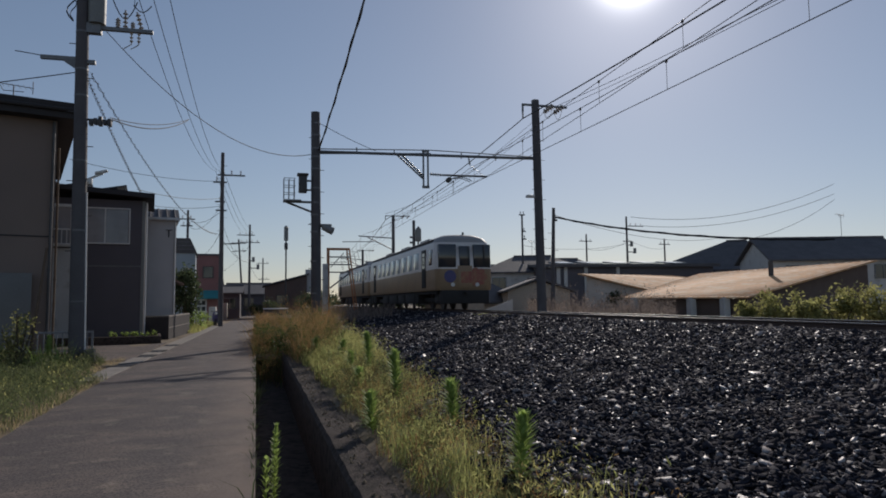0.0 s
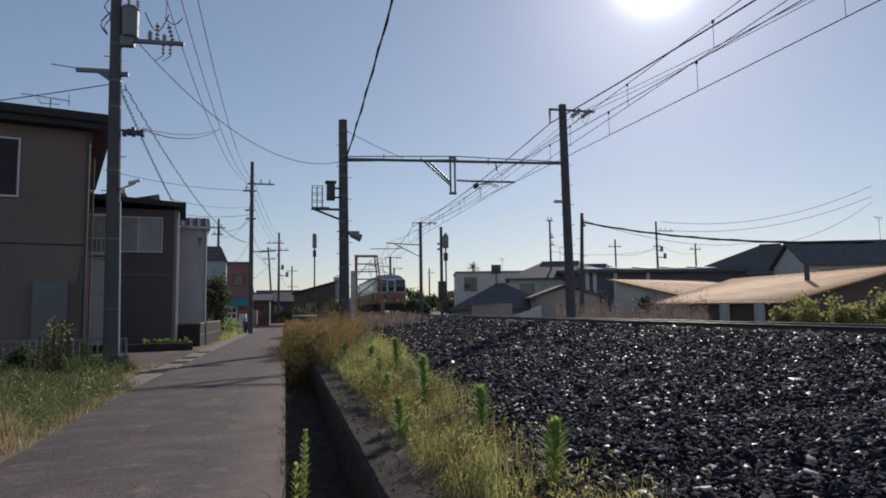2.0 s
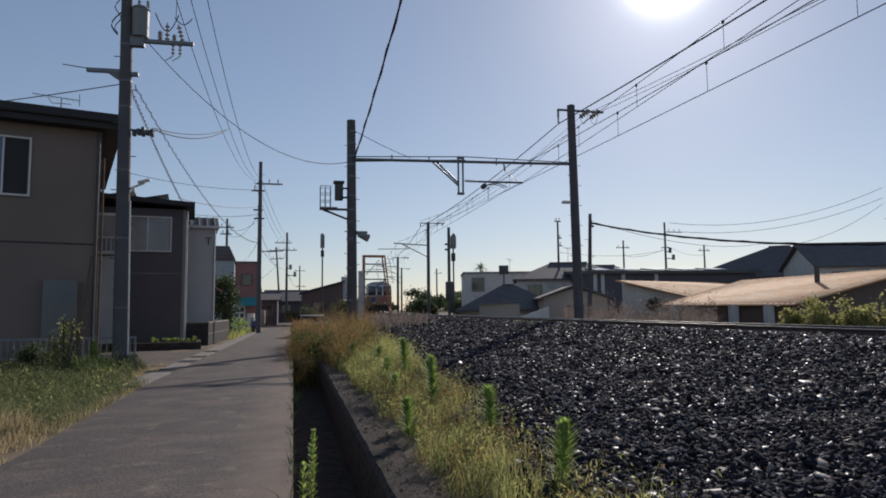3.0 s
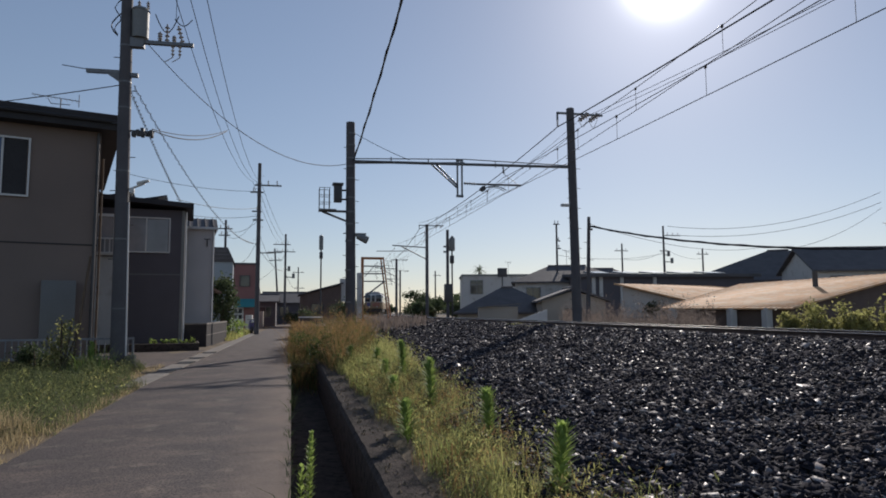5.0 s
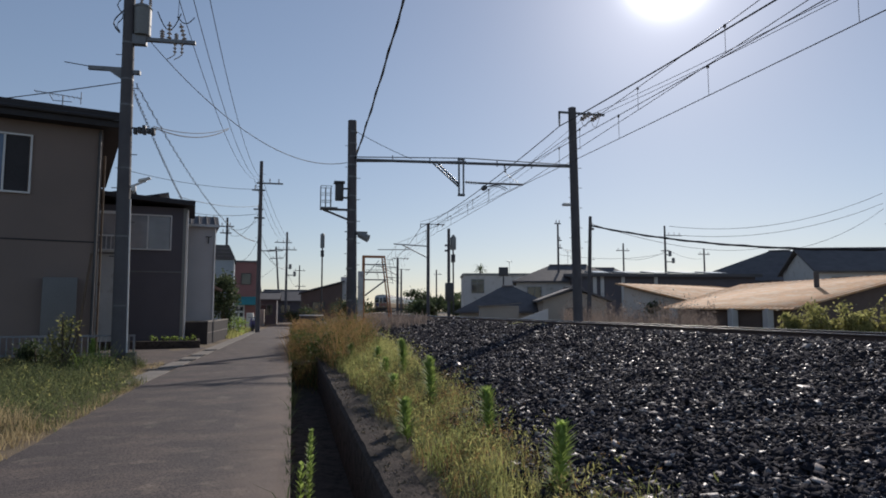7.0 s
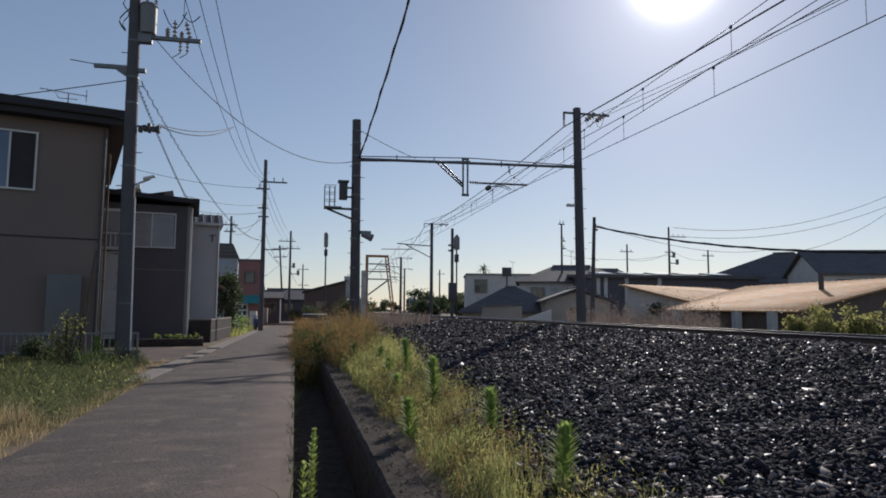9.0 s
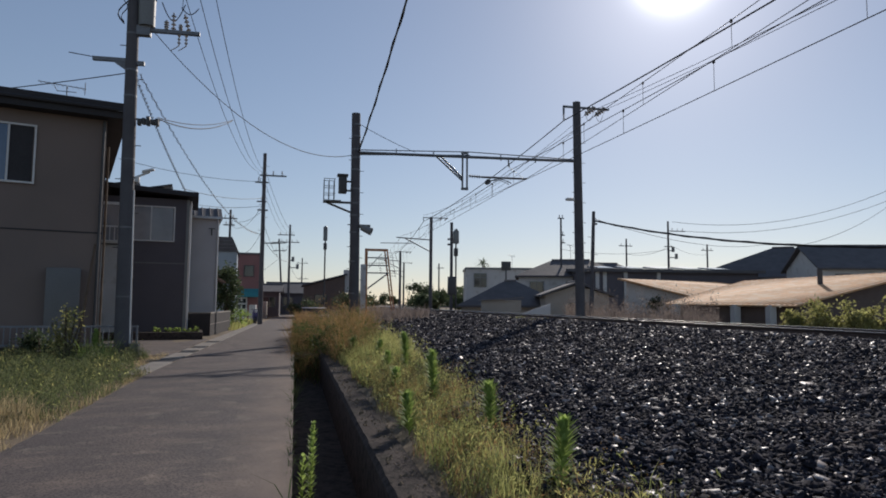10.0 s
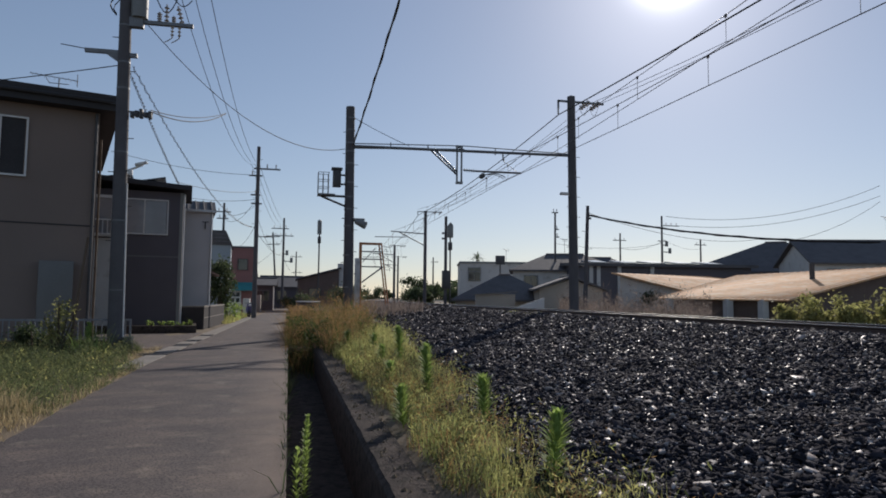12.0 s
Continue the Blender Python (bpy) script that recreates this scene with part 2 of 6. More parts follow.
def worn_road(m):
    """Pale sandy smears drawn out across the lane, aggregate specks and dust towards the ditch."""
    n, l = m.node_tree.nodes, m.node_tree.links
    bs = n["Principled BSDF"]
    src = bs.inputs["Base Color"].links[0].from_socket
    tc, mp, smear, cut, mix = n.new("ShaderNodeTexCoord"), n.new("ShaderNodeMapping"), n.new("ShaderNodeTexNoise"), n.new("ShaderNodeMapRange"), n.new("ShaderNodeMix")
    mp.inputs["Scale"].default_value = (0.75, 1.25, 1)
    smear.inputs["Scale"].default_value, smear.inputs["Detail"].default_value, smear.inputs["Roughness"].default_value = 1.3, 9, 0.62
    cut.inputs[1].default_value, cut.inputs[2].default_value, cut.inputs[4].default_value = 0.46, 0.74, 0.55
    mix.data_type = "RGBA"
    mix.inputs[7].default_value = (0.15, 0.108, 0.084, 1)
    l.new(tc.outputs["Object"], mp.inputs[0])
    l.new(mp.outputs[0], smear.inputs["Vector"])
    l.new(smear.outputs[0], cut.inputs[0])
    l.new(cut.outputs[0], mix.inputs[0])
    l.new(src, mix.inputs[6])
    speck, sp, mul = n.new("ShaderNodeTexVoronoi"), n.new("ShaderNodeMapRange"), n.new("ShaderNodeMix")
    speck.inputs["Scale"].default_value = 42
    sp.inputs[1].default_value, sp.inputs[2].default_value, sp.inputs[3].default_value, sp.inputs[4].default_value = 0.1, 0.6, 0.3, 1.62
    mul.data_type, mul.blend_type = "RGBA", "MULTIPLY"
    mul.inputs[0].default_value = 1.0
    l.new(tc.outputs["Object"], speck.inputs["Vector"])
    l.new(speck.outputs["Distance"], sp.inputs[0])
    l.new(mix.outputs[2], mul.inputs[6])
    l.new(sp.outputs[0], mul.inputs[7])
    sep, band, rag, both, dust = n.new("ShaderNodeSeparateXYZ"), n.new("ShaderNodeMapRange"), n.new("ShaderNodeTexNoise"), n.new("ShaderNodeMath"), n.new("ShaderNodeMix")
    band.inputs[1].default_value, band.inputs[2].default_value, band.inputs[4].default_value = -0.75, -0.1, 1.5
    rag.inputs["Scale"].default_value, rag.inputs["Detail"].default_value = 2.2, 8
    both.operation = "MULTIPLY"
    dust.data_type = "RGBA"
    dust.inputs[7].default_value = (0.19, 0.138, 0.105, 1)
    l.new(tc.outputs["Object"], sep.inputs[0])
    l.new(sep.outputs[0], band.inputs[0])
    l.new(tc.outputs["Object"], rag.inputs["Vector"])
    l.new(band.outputs[0], both.inputs[0])
    l.new(rag.outputs[0], both.inputs[1])
    l.new(both.outputs[0], dust.inputs[0])
    l.new(mul.outputs[2], dust.inputs[6])
    l.new(dust.outputs[2], bs.inputs["Base Color"])


worn_road(M["asphalt"])
worn_road(M["patch"])


# ---- builders ----
def box(bm, x0, x1, y0, y1, z0, z1, bev=0.0):
    r = bmesh.ops.create_cube(bm, size=1, matrix=Matrix.LocRotScale(((x0 + x1) / 2, (y0 + y1) / 2, (z0 + z1) / 2), None, (abs(x1 - x0), abs(y1 - y0), abs(z1 - z0))))
    if bev:
        es = list({e for v in r["verts"] for e in v.link_edges})
        bmesh.ops.bevel(bm, geom=es, offset=bev, segments=2, profile=0.5, affect="EDGES")
    return bm


def rod(bm, a, b, r0, r1=None, n=10):
    a, b = Vector(a), Vector(b)
    d = b - a
    q = d.to_track_quat("Z", "Y").to_matrix().to_4x4()
    bmesh.ops.create_cone(bm, cap_ends=True, segments=n, radius1=r0, radius2=r0 if r1 is None else r1, depth=d.length, matrix=Matrix.Translation((a + b) / 2) @ q)
    return bm


def ball(bm, c, r, sx=1, sy=1, sz=1, sub=2):
    bmesh.ops.create_icosphere(bm, subdivisions=sub, radius=r, matrix=Matrix.LocRotScale(c, None, (sx, sy, sz)))
    return bm


def prism(bm, pts, h0, h1, axis="z"):
    """A polygon swept from h0 to h1 along an axis; pts are the other two coordinates in order."""
    def put(p, h):
        return {"z": (p[0], p[1], h), "y": (p[0], h, p[1]), "x": (h, p[0], p[1])}[axis]
    lo, hi = [bm.verts.new(put(p, h0)) for p in pts], [bm.verts.new(put(p, h1)) for p in pts]
    n = len(pts)
    bm.faces.new(lo)
    bm.faces.new(hi)
    for i in range(n):
        bm.faces.new((lo[i], lo[(i + 1) % n], hi[(i + 1) % n], hi[i]))
    bmesh.ops.recalc_face_normals(bm, faces=bm.faces)
    return bm


def B():
    return bmesh.new()


def mesh_of(bm, name, material, smooth=False):
    me = bpy.data.meshes.new(name)
    bm.to_mesh(me)
    bm.free()
    me.materials.append(material)
    if smooth:
        me.shade_smooth()
        me.set_sharp_from_angle(angle=radians(38))
    return me


def part(name, bm, material, parent, label="", smooth=True):
    ob = new(name, mesh_of(bm, name, material, smooth))
    ob.parent = parent
    return tagged(ob, label)


def solo(name, bm, material, label, category, group="", kind="", at=None, smooth=True):
    ob = new(name, mesh_of(bm, name, material, smooth))
    if at is not None:
        ob.matrix_basis = at
    return tagged(ob, label, category, group, kind)


def thing(name, m, label, category, group="", kind=""):
    ob = new(name)
    ob.empty_display_size = 0.2
    ob.matrix_basis = m
    return tagged(ob, label, category, group, kind)


def from_arrays(name, verts, faces, material):
    me = bpy.data.meshes.new(name)
    me.from_pydata(verts if isinstance(verts, list) else verts.tolist(), [], faces if isinstance(faces, list) else faces.tolist())
    me.materials.append(material)
    return new(name, me)


# ---- the lie of the land ----
def curve_shift(y):
    """How far the line has swung to the right of its straight part at y."""
    if y < 66:
        return 0.0
    if y < 112:
        return (y - 66) ** 2 / 520
    return 46 ** 2 / 520 + (y - 112) * 46 / 260 + max(0.0, y - 139) ** 2 / 170


TRACK_X, RAIL_Z, BED_Z = 9.75, 1.10, 0.90
PROFILE = [(-2500, -0.02), (-300, -0.02), (-80, -0.02), (-30, -0.02), (-12, -0.02), (-6, -0.02), (-4.2, 0.0), (-3.0, -0.01), (0.0, -0.01), (0.012, -0.75), (0.80, -0.75), (0.81, -0.02), (1.08, 0.02),
           (1.5, 0.12), (2.1, 0.16), (4.0, 0.30), (7.4, 0.58), (8.0, 0.62), (11.5, 0.62), (12.4, 0.5), (14.0, 0.35), (18.0, 0.3), (30, 0.3), (90, 0.2), (300, 0.1), (2500, 0.0)]


def land_z(x, y=0.0):
    x -= curve_shift(y) if x > 1.6 else 0
    for (a, za), (b, zb) in zip(PROFILE, PROFILE[1:]):
        if a <= x <= b:
            return za + (zb - za) * (x - a) / (b - a)
    return 0.0


def ground():
    ys = [-400, -60, -20, -8] + [i * 3.0 for i in range(-1, 70)] + [230, 300, 500, 1000, 2500]
    vs, fs, n = [], [], len(PROFILE)
    for y in ys:
        for x, z in PROFILE:
            s = curve_shift(min(y, 300)) if 1.6 < x < 200 else 0
            w = 0.05 * noise.noise((x * 0.6, y * 0.6, 3)) if (x < -3.2 or x > 12) and abs(x) < 40 else 0
            vs.append((x + s, y, z + w))
    for j in range(len(ys) - 1):
        for i in range(n - 1):
            a = j * n + i
            fs.append((a, a + 1, a + n + 1, a + n))
    tagged(from_arrays("ground", vs, fs, M["soil"]), "dry brown soil with sparse weeds beside the railway", "ground", kind="structure")


def strip(name, xs, zs, y0, y1, step, material, label, category, wob=0.0, edge=None):
    """A sheet laid along the road with a given cross-section."""
    vs, fs, n = [], [], len(xs)
    m = int((y1 - y0) / step) + 1
    for j in range(m + 1):
        y = min(y0 + j * step, y1)
        for i, (x, z) in enumerate(zip(xs, zs)):
            x2 = x(y) if callable(x) else x
            vs.append((x2 + wob * noise.noise((i * 7.0, y * 0.9, 0)), y, z))
    for j in range(m):
        for i in range(n - 1):
            a = j * n + i
            fs.append((a, a + 1, a + n + 1, a + n))
    return tagged(from_arrays(name, vs, fs, material), label, category, kind="structure")


def road_left(y):
    """The lane's edge on the house side."""
    if y < 15:
        return -2.62 - 0.02 * max(0.0, y)
    return -3.05 + 0.018 * (min(y, 60) - 8)


def road():
    strip("road", [road_left, lambda y: road_left(y) * 0.5, -0.02], [0.012, 0.03, 0.012], -40, 150, 0.5, M["asphalt"], "narrow worn grey asphalt lane along the railway", "road", wob=0.05)


def old_surface():
    """Older asphalt in the foreground, ending in a ragged seam across the lane."""
    vs, fs, k = [], [], 40
    for j in range(k + 1):
        x = -2.62 + 2.52 * j / k
        z = 0.018 + 0.018 * (1 - abs(2 * x / -2.7 - 1))
        vs += [(x, -6.0, z), (x, 7.35 + 0.08 * noise.noise((x * 1.3, 2, 0)) + 0.02 * noise.noise((x * 9, 2, 0)), z)]
    for j in range(k):
        fs.append((2 * j, 2 * j + 2, 2 * j + 3, 2 * j + 1))
    tagged(from_arrays("road_patch", vs, fs, M["patch"]), "older paler asphalt ending in a ragged seam", "road patch", kind="structure")


def seam():
    """A thin sandy line left in the seam between the two surfaces."""
    vs, fs, k = [], [], 60
    for j in range(k + 1):
        x = -2.55 + 2.4 * j / k
        y = 7.37 + 0.08 * noise.noise((x * 1.3, 2, 0)) + 0.02 * noise.noise((x * 9, 2, 0))
        w = 0.02 + 0.03 * max(0.0, noise.noise((x * 3, 5, 0)))
        z = 0.021 + 0.018 * (1 - abs(2 * x / -2.7 - 1))
        vs += [(x, y - w, z), (x, y + w, z)]
    for j in range(k):
        fs.append((2 * j, 2 * j + 2, 2 * j + 3, 2 * j + 1))
    tagged(from_arrays("road_seam", vs, fs, M["dust"]), "sandy line of dust in the seam of the lane", "road seam", kind="structure")


def ditch():
    # concrete channel wall on the railway side, with a worn top
    bm = B()
    rows = []
    for k in range(int(70 / 0.16) + 1):
        y = -10 + k * 0.16
        e, g = noise.noise((y * 1.7, 1, 0)), noise.noise((y * 4.3, 2, 0))
        d = 0.03 * max(0.0, e) + 0.012 * g
        rows.append([bm.verts.new(p) for p in [(0.75, y, -0.75), (0.75 + 0.01 * g, y, -0.3), (0.752 + d * 0.7, y, 0.0 - d), (0.79 + d * 1.2, y, 0.045 - d * 0.4), (0.93, y, 0.055 + 0.012 * noise.noise((y * 3, 4, 0))), (1.09, y, 0.06 + 0.02 * e), (1.12, y, -0.2)]])
    for a, b in zip(rows, rows[1:]):
        for k in range(6):
            bm.faces.new((a[k], a[k + 1], b[k + 1], b[k]))
    bmesh.ops.recalc_face_normals(bm, faces=bm.faces)
    solo("ditch_wall", bm, M["oldconcrete"], "old stained concrete wall of the roadside ditch, grass shade in its colour", "ditch wall", kind="structure")
    bm = B()
    prism(bm, [(0.0, -0.72), (0.77, -0.72), (0.77, -0.70), (0.0, -0.70)], -10, 60, "y")
    solo("ditch_floor", bm, M["oldconcrete"], "dark concrete floor of the roadside ditch", "ditch", kind="structure")
    bm = B()
    box(bm, 0.03, 0.74, 20.5, 60, -0.16, -0.05, 0.02)
    solo("ditch_cover", bm, M["soil"], "earth-covered slab over the far part of the ditch", "ditch cover", kind="structure")
    bm = B()
    prism(bm, [(-0.16, -0.7), (0.012, -0.7), (0.012, 0.004), (-0.16, 0.004)], -10, 60, "y")
    solo("road_edge", bm, M["asphalt"], "crumbling asphalt edge above the ditch", "road edge", kind="structure")


def gutter():
    # slabs of the channel on the house side
    base = thing("gutter", pose(0, 0, 0), "pale concrete gutter of laid slabs beside the lane", "gutter", kind="structure")
    bm = B()
    box(bm, -0.24, 0.24, -0.492, 0.492, -0.05, 0.012, 0.006)
    me = mesh_of(bm, "slab", M["concrete"])
    bm = B()
    for k in range(5):
        box(bm, -0.2, 0.2, -0.42 + k * 0.18, -0.32 + k * 0.18, -0.04, 0.008)
    me2 = mesh_of(bm, "grating", M["darksteel"])
    for i in range(34):
        y = 15.0 + i * 1.0
        ob = new("slab", me2 if i in (3, 6, 8, 11) else me)
        ob.parent = base
        ob.matrix_basis = pose(road_left(y) - 0.27, y, 0.01, 0, 0, -1.0)


ground()
road()
old_surface()
seam()
ditch()
gutter()


# ---- railway ----
def rail_path(off, y0, y1, step):
    pts = []
    y = y0
    while y <= y1 + 1e-6:
        s = (curve_shift(y + 0.5) - curve_shift(y - 0.5))
        k = 1 / math.hypot(1, s)
        pts.append((TRACK_X + curve_shift(y) + off * k, y - off * s * k))
        y += step
    return pts


def sweep(path, section):
    """Sweeps a closed section (sideways, up) along a path in plan."""
    vs, fs, n = [], [], len(section)
    for j, (x, y) in enumerate(path):
        a, b = path[max(j - 1, 0)], path[min(j + 1, len(path) - 1)]
        dx, dy = b[0] - a[0], b[1] - a[1]
        k = math.hypot(dx, dy)
        nx, ny = dy / k, -dx / k
        vs += [(x + nx * u, y + ny * u, v) for u, v in section]
    for j in range(len(path) - 1):
        for i in range(n):
            a, b = j * n + i, j * n + (i + 1) % n
            fs.append((a, b, b + n, a + n))
    return vs, fs


def track():
    line = thing("railway_track", pose(0, 0, 0), "single railway track with rusty rails on dark ballast", "railway track")
    for off in (-0.535, 0.535):
        path = rail_path(off, -30, 240, 3.0)
        z = RAIL_Z
        web = [(-0.065, z - 0.153), (0.065, z - 0.153), (0.065, z - 0.14), (0.012, z - 0.12), (0.012, z - 0.045), (0.032, z - 0.03), (0.032, z - 0.004), (-0.032, z - 0.004), (-0.032, z - 0.03), (-0.012, z - 0.045), (-0.012, z - 0.12), (-0.065, z - 0.14)]
        ob = from_arrays("rail", *sweep(path, web), M["rust"])
        ob.parent = line
        top = from_arrays("running_surface", *sweep(path, [(-0.03, z - 0.004), (0.03, z - 0.004), (0.026, z), (-0.026, z)]), M["railtop"])
        top.parent = ob
        tagged(top, "polished steel top of the rail")
    bm = B()
    box(bm, -1.0, 1.0, -0.11, 0.11, -0.16, 0.0, 0.015)
    me = mesh_of(bm, "sleeper", M["wood"])
    for i in range(200):
        y = -4 + i * 0.62
        s = curve_shift(y + 0.5) - curve_shift(y - 0.5)
        ob = new("sleeper", me)
        ob.parent = line
        ob.matrix_basis = pose(TRACK_X + curve_shift(y), y, RAIL_Z - 0.153, 0, 0, -math.degrees(math.atan(s)))


def ballast_bed():
    prof = [(2.0, 0.22), (2.6, 0.34), (3.6, 0.47), (5.0, 0.62), (6.4, 0.78), (7.5, 0.91), (8.3, 0.985), (8.95, 0.985), (9.1, 0.95), (10.9, 0.95), (11.6, 0.86), (12.7, 0.5)]
    ys = [-30 + 1.0 * i for i in range(30)] + [0.35 * i for i in range(90)] + [31.5 + i for i in range(170)]
    vs, fs = [], []
    xs = []
    for (a, za), (b, zb) in zip(prof, prof[1:]):
        k = max(1, int((b - a) / 0.35))
        xs += [(a + (b - a) * i / k, za + (zb - za) * i / k) for i in range(k)]
    n = len(xs)
    for y in ys:
        s = curve_shift(y)
        for x, z in xs:
            vs.append((x + s, y, z - 0.045 + 0.05 * noise.noise((x * 1.1, y * 1.1, 0)) * (1 if x < 8 else 0.2)))
    for j in range(len(ys) - 1):
        for i in range(n - 1):
            a = j * n + i
            fs.append((a, a + 1, a + n + 1, a + n))
    tagged(from_arrays("ballast_bed", vs, fs, M["ballast_bed"]), "sloping bed of dark crushed stone under the track", "ballast", kind="structure")


def bed_z(x):
    prof = [(2.0, 0.22), (2.6, 0.34), (3.6, 0.47), (5.0, 0.62), (6.4, 0.78), (7.5, 0.91), (8.3, 0.985), (8.95, 0.985), (9.1, 0.95), (10.9, 0.95), (11.6, 0.86), (12.7, 0.5)]
    return float(np.interp(x, [p[0] for p in prof], [p[1] for p in prof]))


track()
ballast_bed()


def gravel():
    """Loose stones, finer spacing near the viewer's end; one mesh."""
    rng = np.random.default_rng(4)
    corners = np.array([[-1, -1, -1], [1, -1, -1], [1, 1, -1], [-1, 1, -1], [-1, -1, 1], [1, -1, 1], [1, 1, 1], [-1, 1, 1]], float) * 0.6
    quads = np.array([[0, 3, 2, 1], [4, 5, 6, 7], [0, 1, 5, 4], [1, 2, 6, 5], [2, 3, 7, 6], [3, 0, 4, 7]])
    V, Q, base = [], [], 0
    for y0, y1, dens, size in [(-5, 1.5, 260, 0.036), (1.5, 5, 1300, 0.026), (5, 9, 1000, 0.0265), (9, 15, 600, 0.029), (15, 28, 240, 0.036), (28, 60, 50, 0.046)]:
        n = int((y1 - y0) * 9.7 * dens)
        x, y = rng.uniform(1.5, 11.2, n), rng.uniform(y0, y1, n)
        keep = (x < 9.0) | (rng.random(n) < 0.5)
        toe = 2.15 + 0.3 * np.sin(y * 0.7) + 0.2 * np.sin(y * 2.3) + np.clip((y - 14) * 0.12, 0, 1.6) - np.clip((5.8 - y) * 0.25, 0, 0.35)
        keep &= x > toe
        x, y = x[keep], y[keep]
        n = len(x)
        z = np.array([bed_z(a) + 0.05 * noise.noise((a * 1.1, b * 1.1, 0)) * (1 if a < 8 else 0.2) for a, b in zip(x, y)])
        s = size * rng.lognormal(-0.08, 0.3, n)
        c = corners[None] * (1 + rng.uniform(-0.45, 0.35, (n, 8, 3))) * s[:, None, None] * rng.uniform(0.6, 1.4, (n, 1, 3)) * np.array([1.5, 0.95, 0.3])
        q = np.stack([np.ones(n), rng.normal(0, 0.24, n), rng.normal(0, 0.24, n), np.zeros(n)], 1)
        yaw = rng.uniform(0, 6.2832, n)
        cy, sy = np.cos(yaw), np.sin(yaw)
        c = np.stack([c[..., 0] * cy[:, None] - c[..., 1] * sy[:, None], c[..., 0] * sy[:, None] + c[..., 1] * cy[:, None], c[..., 2]], 2)
        q /= np.linalg.norm(q, axis=1)[:, None]
        a, b, cc, d = q.T
        R = np.stack([1 - 2 * (cc * cc + d * d), 2 * (b * cc - a * d), 2 * (b * d + a * cc), 2 * (b * cc + a * d), 1 - 2 * (b * b + d * d), 2 * (cc * d - a * b), 2 * (b * d - a * cc), 2 * (cc * d + a * b), 1 - 2 * (b * b + cc * cc)], 1).reshape(n, 3, 3)
        c = np.einsum("nij,nkj->nki", R, c)
        c += np.stack([x, y, z + s * rng.uniform(0.0, 0.28, n)], 1)[:, None]
        V.append(c.reshape(-1, 3))
        Q.append((np.arange(n)[:, None, None] * 8 + quads[None] + base).reshape(-1, 4))
        base += n * 8
    V, Q = np.concatenate(V), np.concatenate(Q)
    me = bpy.data.meshes.new("ballast_stones")
    me.vertices.add(len(V))
    me.vertices.foreach_set("co", V.ravel())
    me.loops.add(Q.size)
    me.loops.foreach_set("vertex_index", Q.ravel().astype(np.int32))
    me.polygons.add(len(Q))
    me.polygons.foreach_set("loop_start", np.arange(0, Q.size, 4, dtype=np.int32))
    me.update(calc_edges=True)
    me.materials.append(M["ballast"])
    tagged(new("ballast_stones", me), "loose dark angular crushed stones catching the sun", "gravel", kind="stuff")


gravel()


def crumbs():
    """Clods and pebbles lying on the ditch wall."""
    rng = random.Random(77)
    bm = B()
    for k in range(420):
        y = rng.uniform(3.0, 17.0)
        x = rng.uniform(0.84, 1.2)
        r = rng.uniform(0.008, 0.028)
        c = Vector((x, y, 0.055 + r * 0.3))
        v = [bm.verts.new(c + Vector((r * rng.uniform(0.6, 1.3) * math.cos(a), r * rng.uniform(0.6, 1.3) * math.sin(a), -r * 0.4))) for a in (0, 1.57, 3.14, 4.71)]
        t = bm.verts.new(c + Vector((rng.uniform(-r, r) * 0.4, rng.uniform(-r, r) * 0.4, r * rng.uniform(0.3, 0.8))))
        for i in range(4):
            bm.faces.new((v[i], v[(i + 1) % 4], t))
    solo("soil_crumbs", bm, M["soil"], "loose clods and pebbles on the ditch wall", "rubble", kind="stuff", smooth=False)


crumbs()


# ---- wires ----
def sag_points(a, b, sag, n=18):
    a, b = Vector(a), Vector(b)
    return [a.lerp(b, i / n) - Vector((0, 0, 4 * sag * (i / n) * (1 - i / n))) for i in range(n + 1)]


def tube(bm, pts, r, sides=4):
    rings = []
    for i, p in enumerate(pts):
        d = (pts[min(i + 1, len(pts) - 1)] - pts[max(i - 1, 0)]).normalized()
        u = d.cross(Vector((0, 0, 1)) if abs(d.z) < 0.95 else Vector((1, 0, 0))).normalized()
        v = d.cross(u)
        rings.append([bm.verts.new(p + r * (math.cos(6.2832 * k / sides) * u + math.sin(6.2832 * k / sides) * v)) for k in range(sides)])
    for A, C in zip(rings, rings[1:]):
        for k in range(sides):
            bm.faces.new((A[k], A[(k + 1) % sides], C[(k + 1) % sides], C[k]))
    return bm


def wire(a, b, sag=0.3, r=0.012, label="thin black overhead power wire", name="overhead_wire", m="black", twist=0.0, coil=0.0):
    bm = B()
    pts = sag_points(a, b, sag, 40 if twist else 18)
    tube(bm, pts, r)
    if twist:
        p2 = [p + Vector((math.cos(i * 1.1) * twist, 0, math.sin(i * 1.1) * twist)) for i, p in enumerate(pts)]
        tube(bm, p2, r * 0.8)
    if coil:
        p3 = sag_points(a, b, sag, 320)
        tube(bm, [p + Vector((math.cos(i * 1.05) * coil, 0, math.sin(i * 1.05) * coil)) for i, p in enumerate(p3)], r * 0.9)
    solo(name, bm, M[m], label, "wire", group="overhead wires")


# ---- catenary ----
def insulator(bm, a, b, r=0.05, n=4):
    a, b = Vector(a), Vector(b)
    rod(bm, a, b, r * 0.35, n=6)
    for i in range(n):
        c = a.lerp(b, (i + 0.7) / (n + 0.4))
        d = (b - a).normalized() * 0.02
        rod(bm, c - d, c + d, r, r * 0.5, n=8)
    return bm


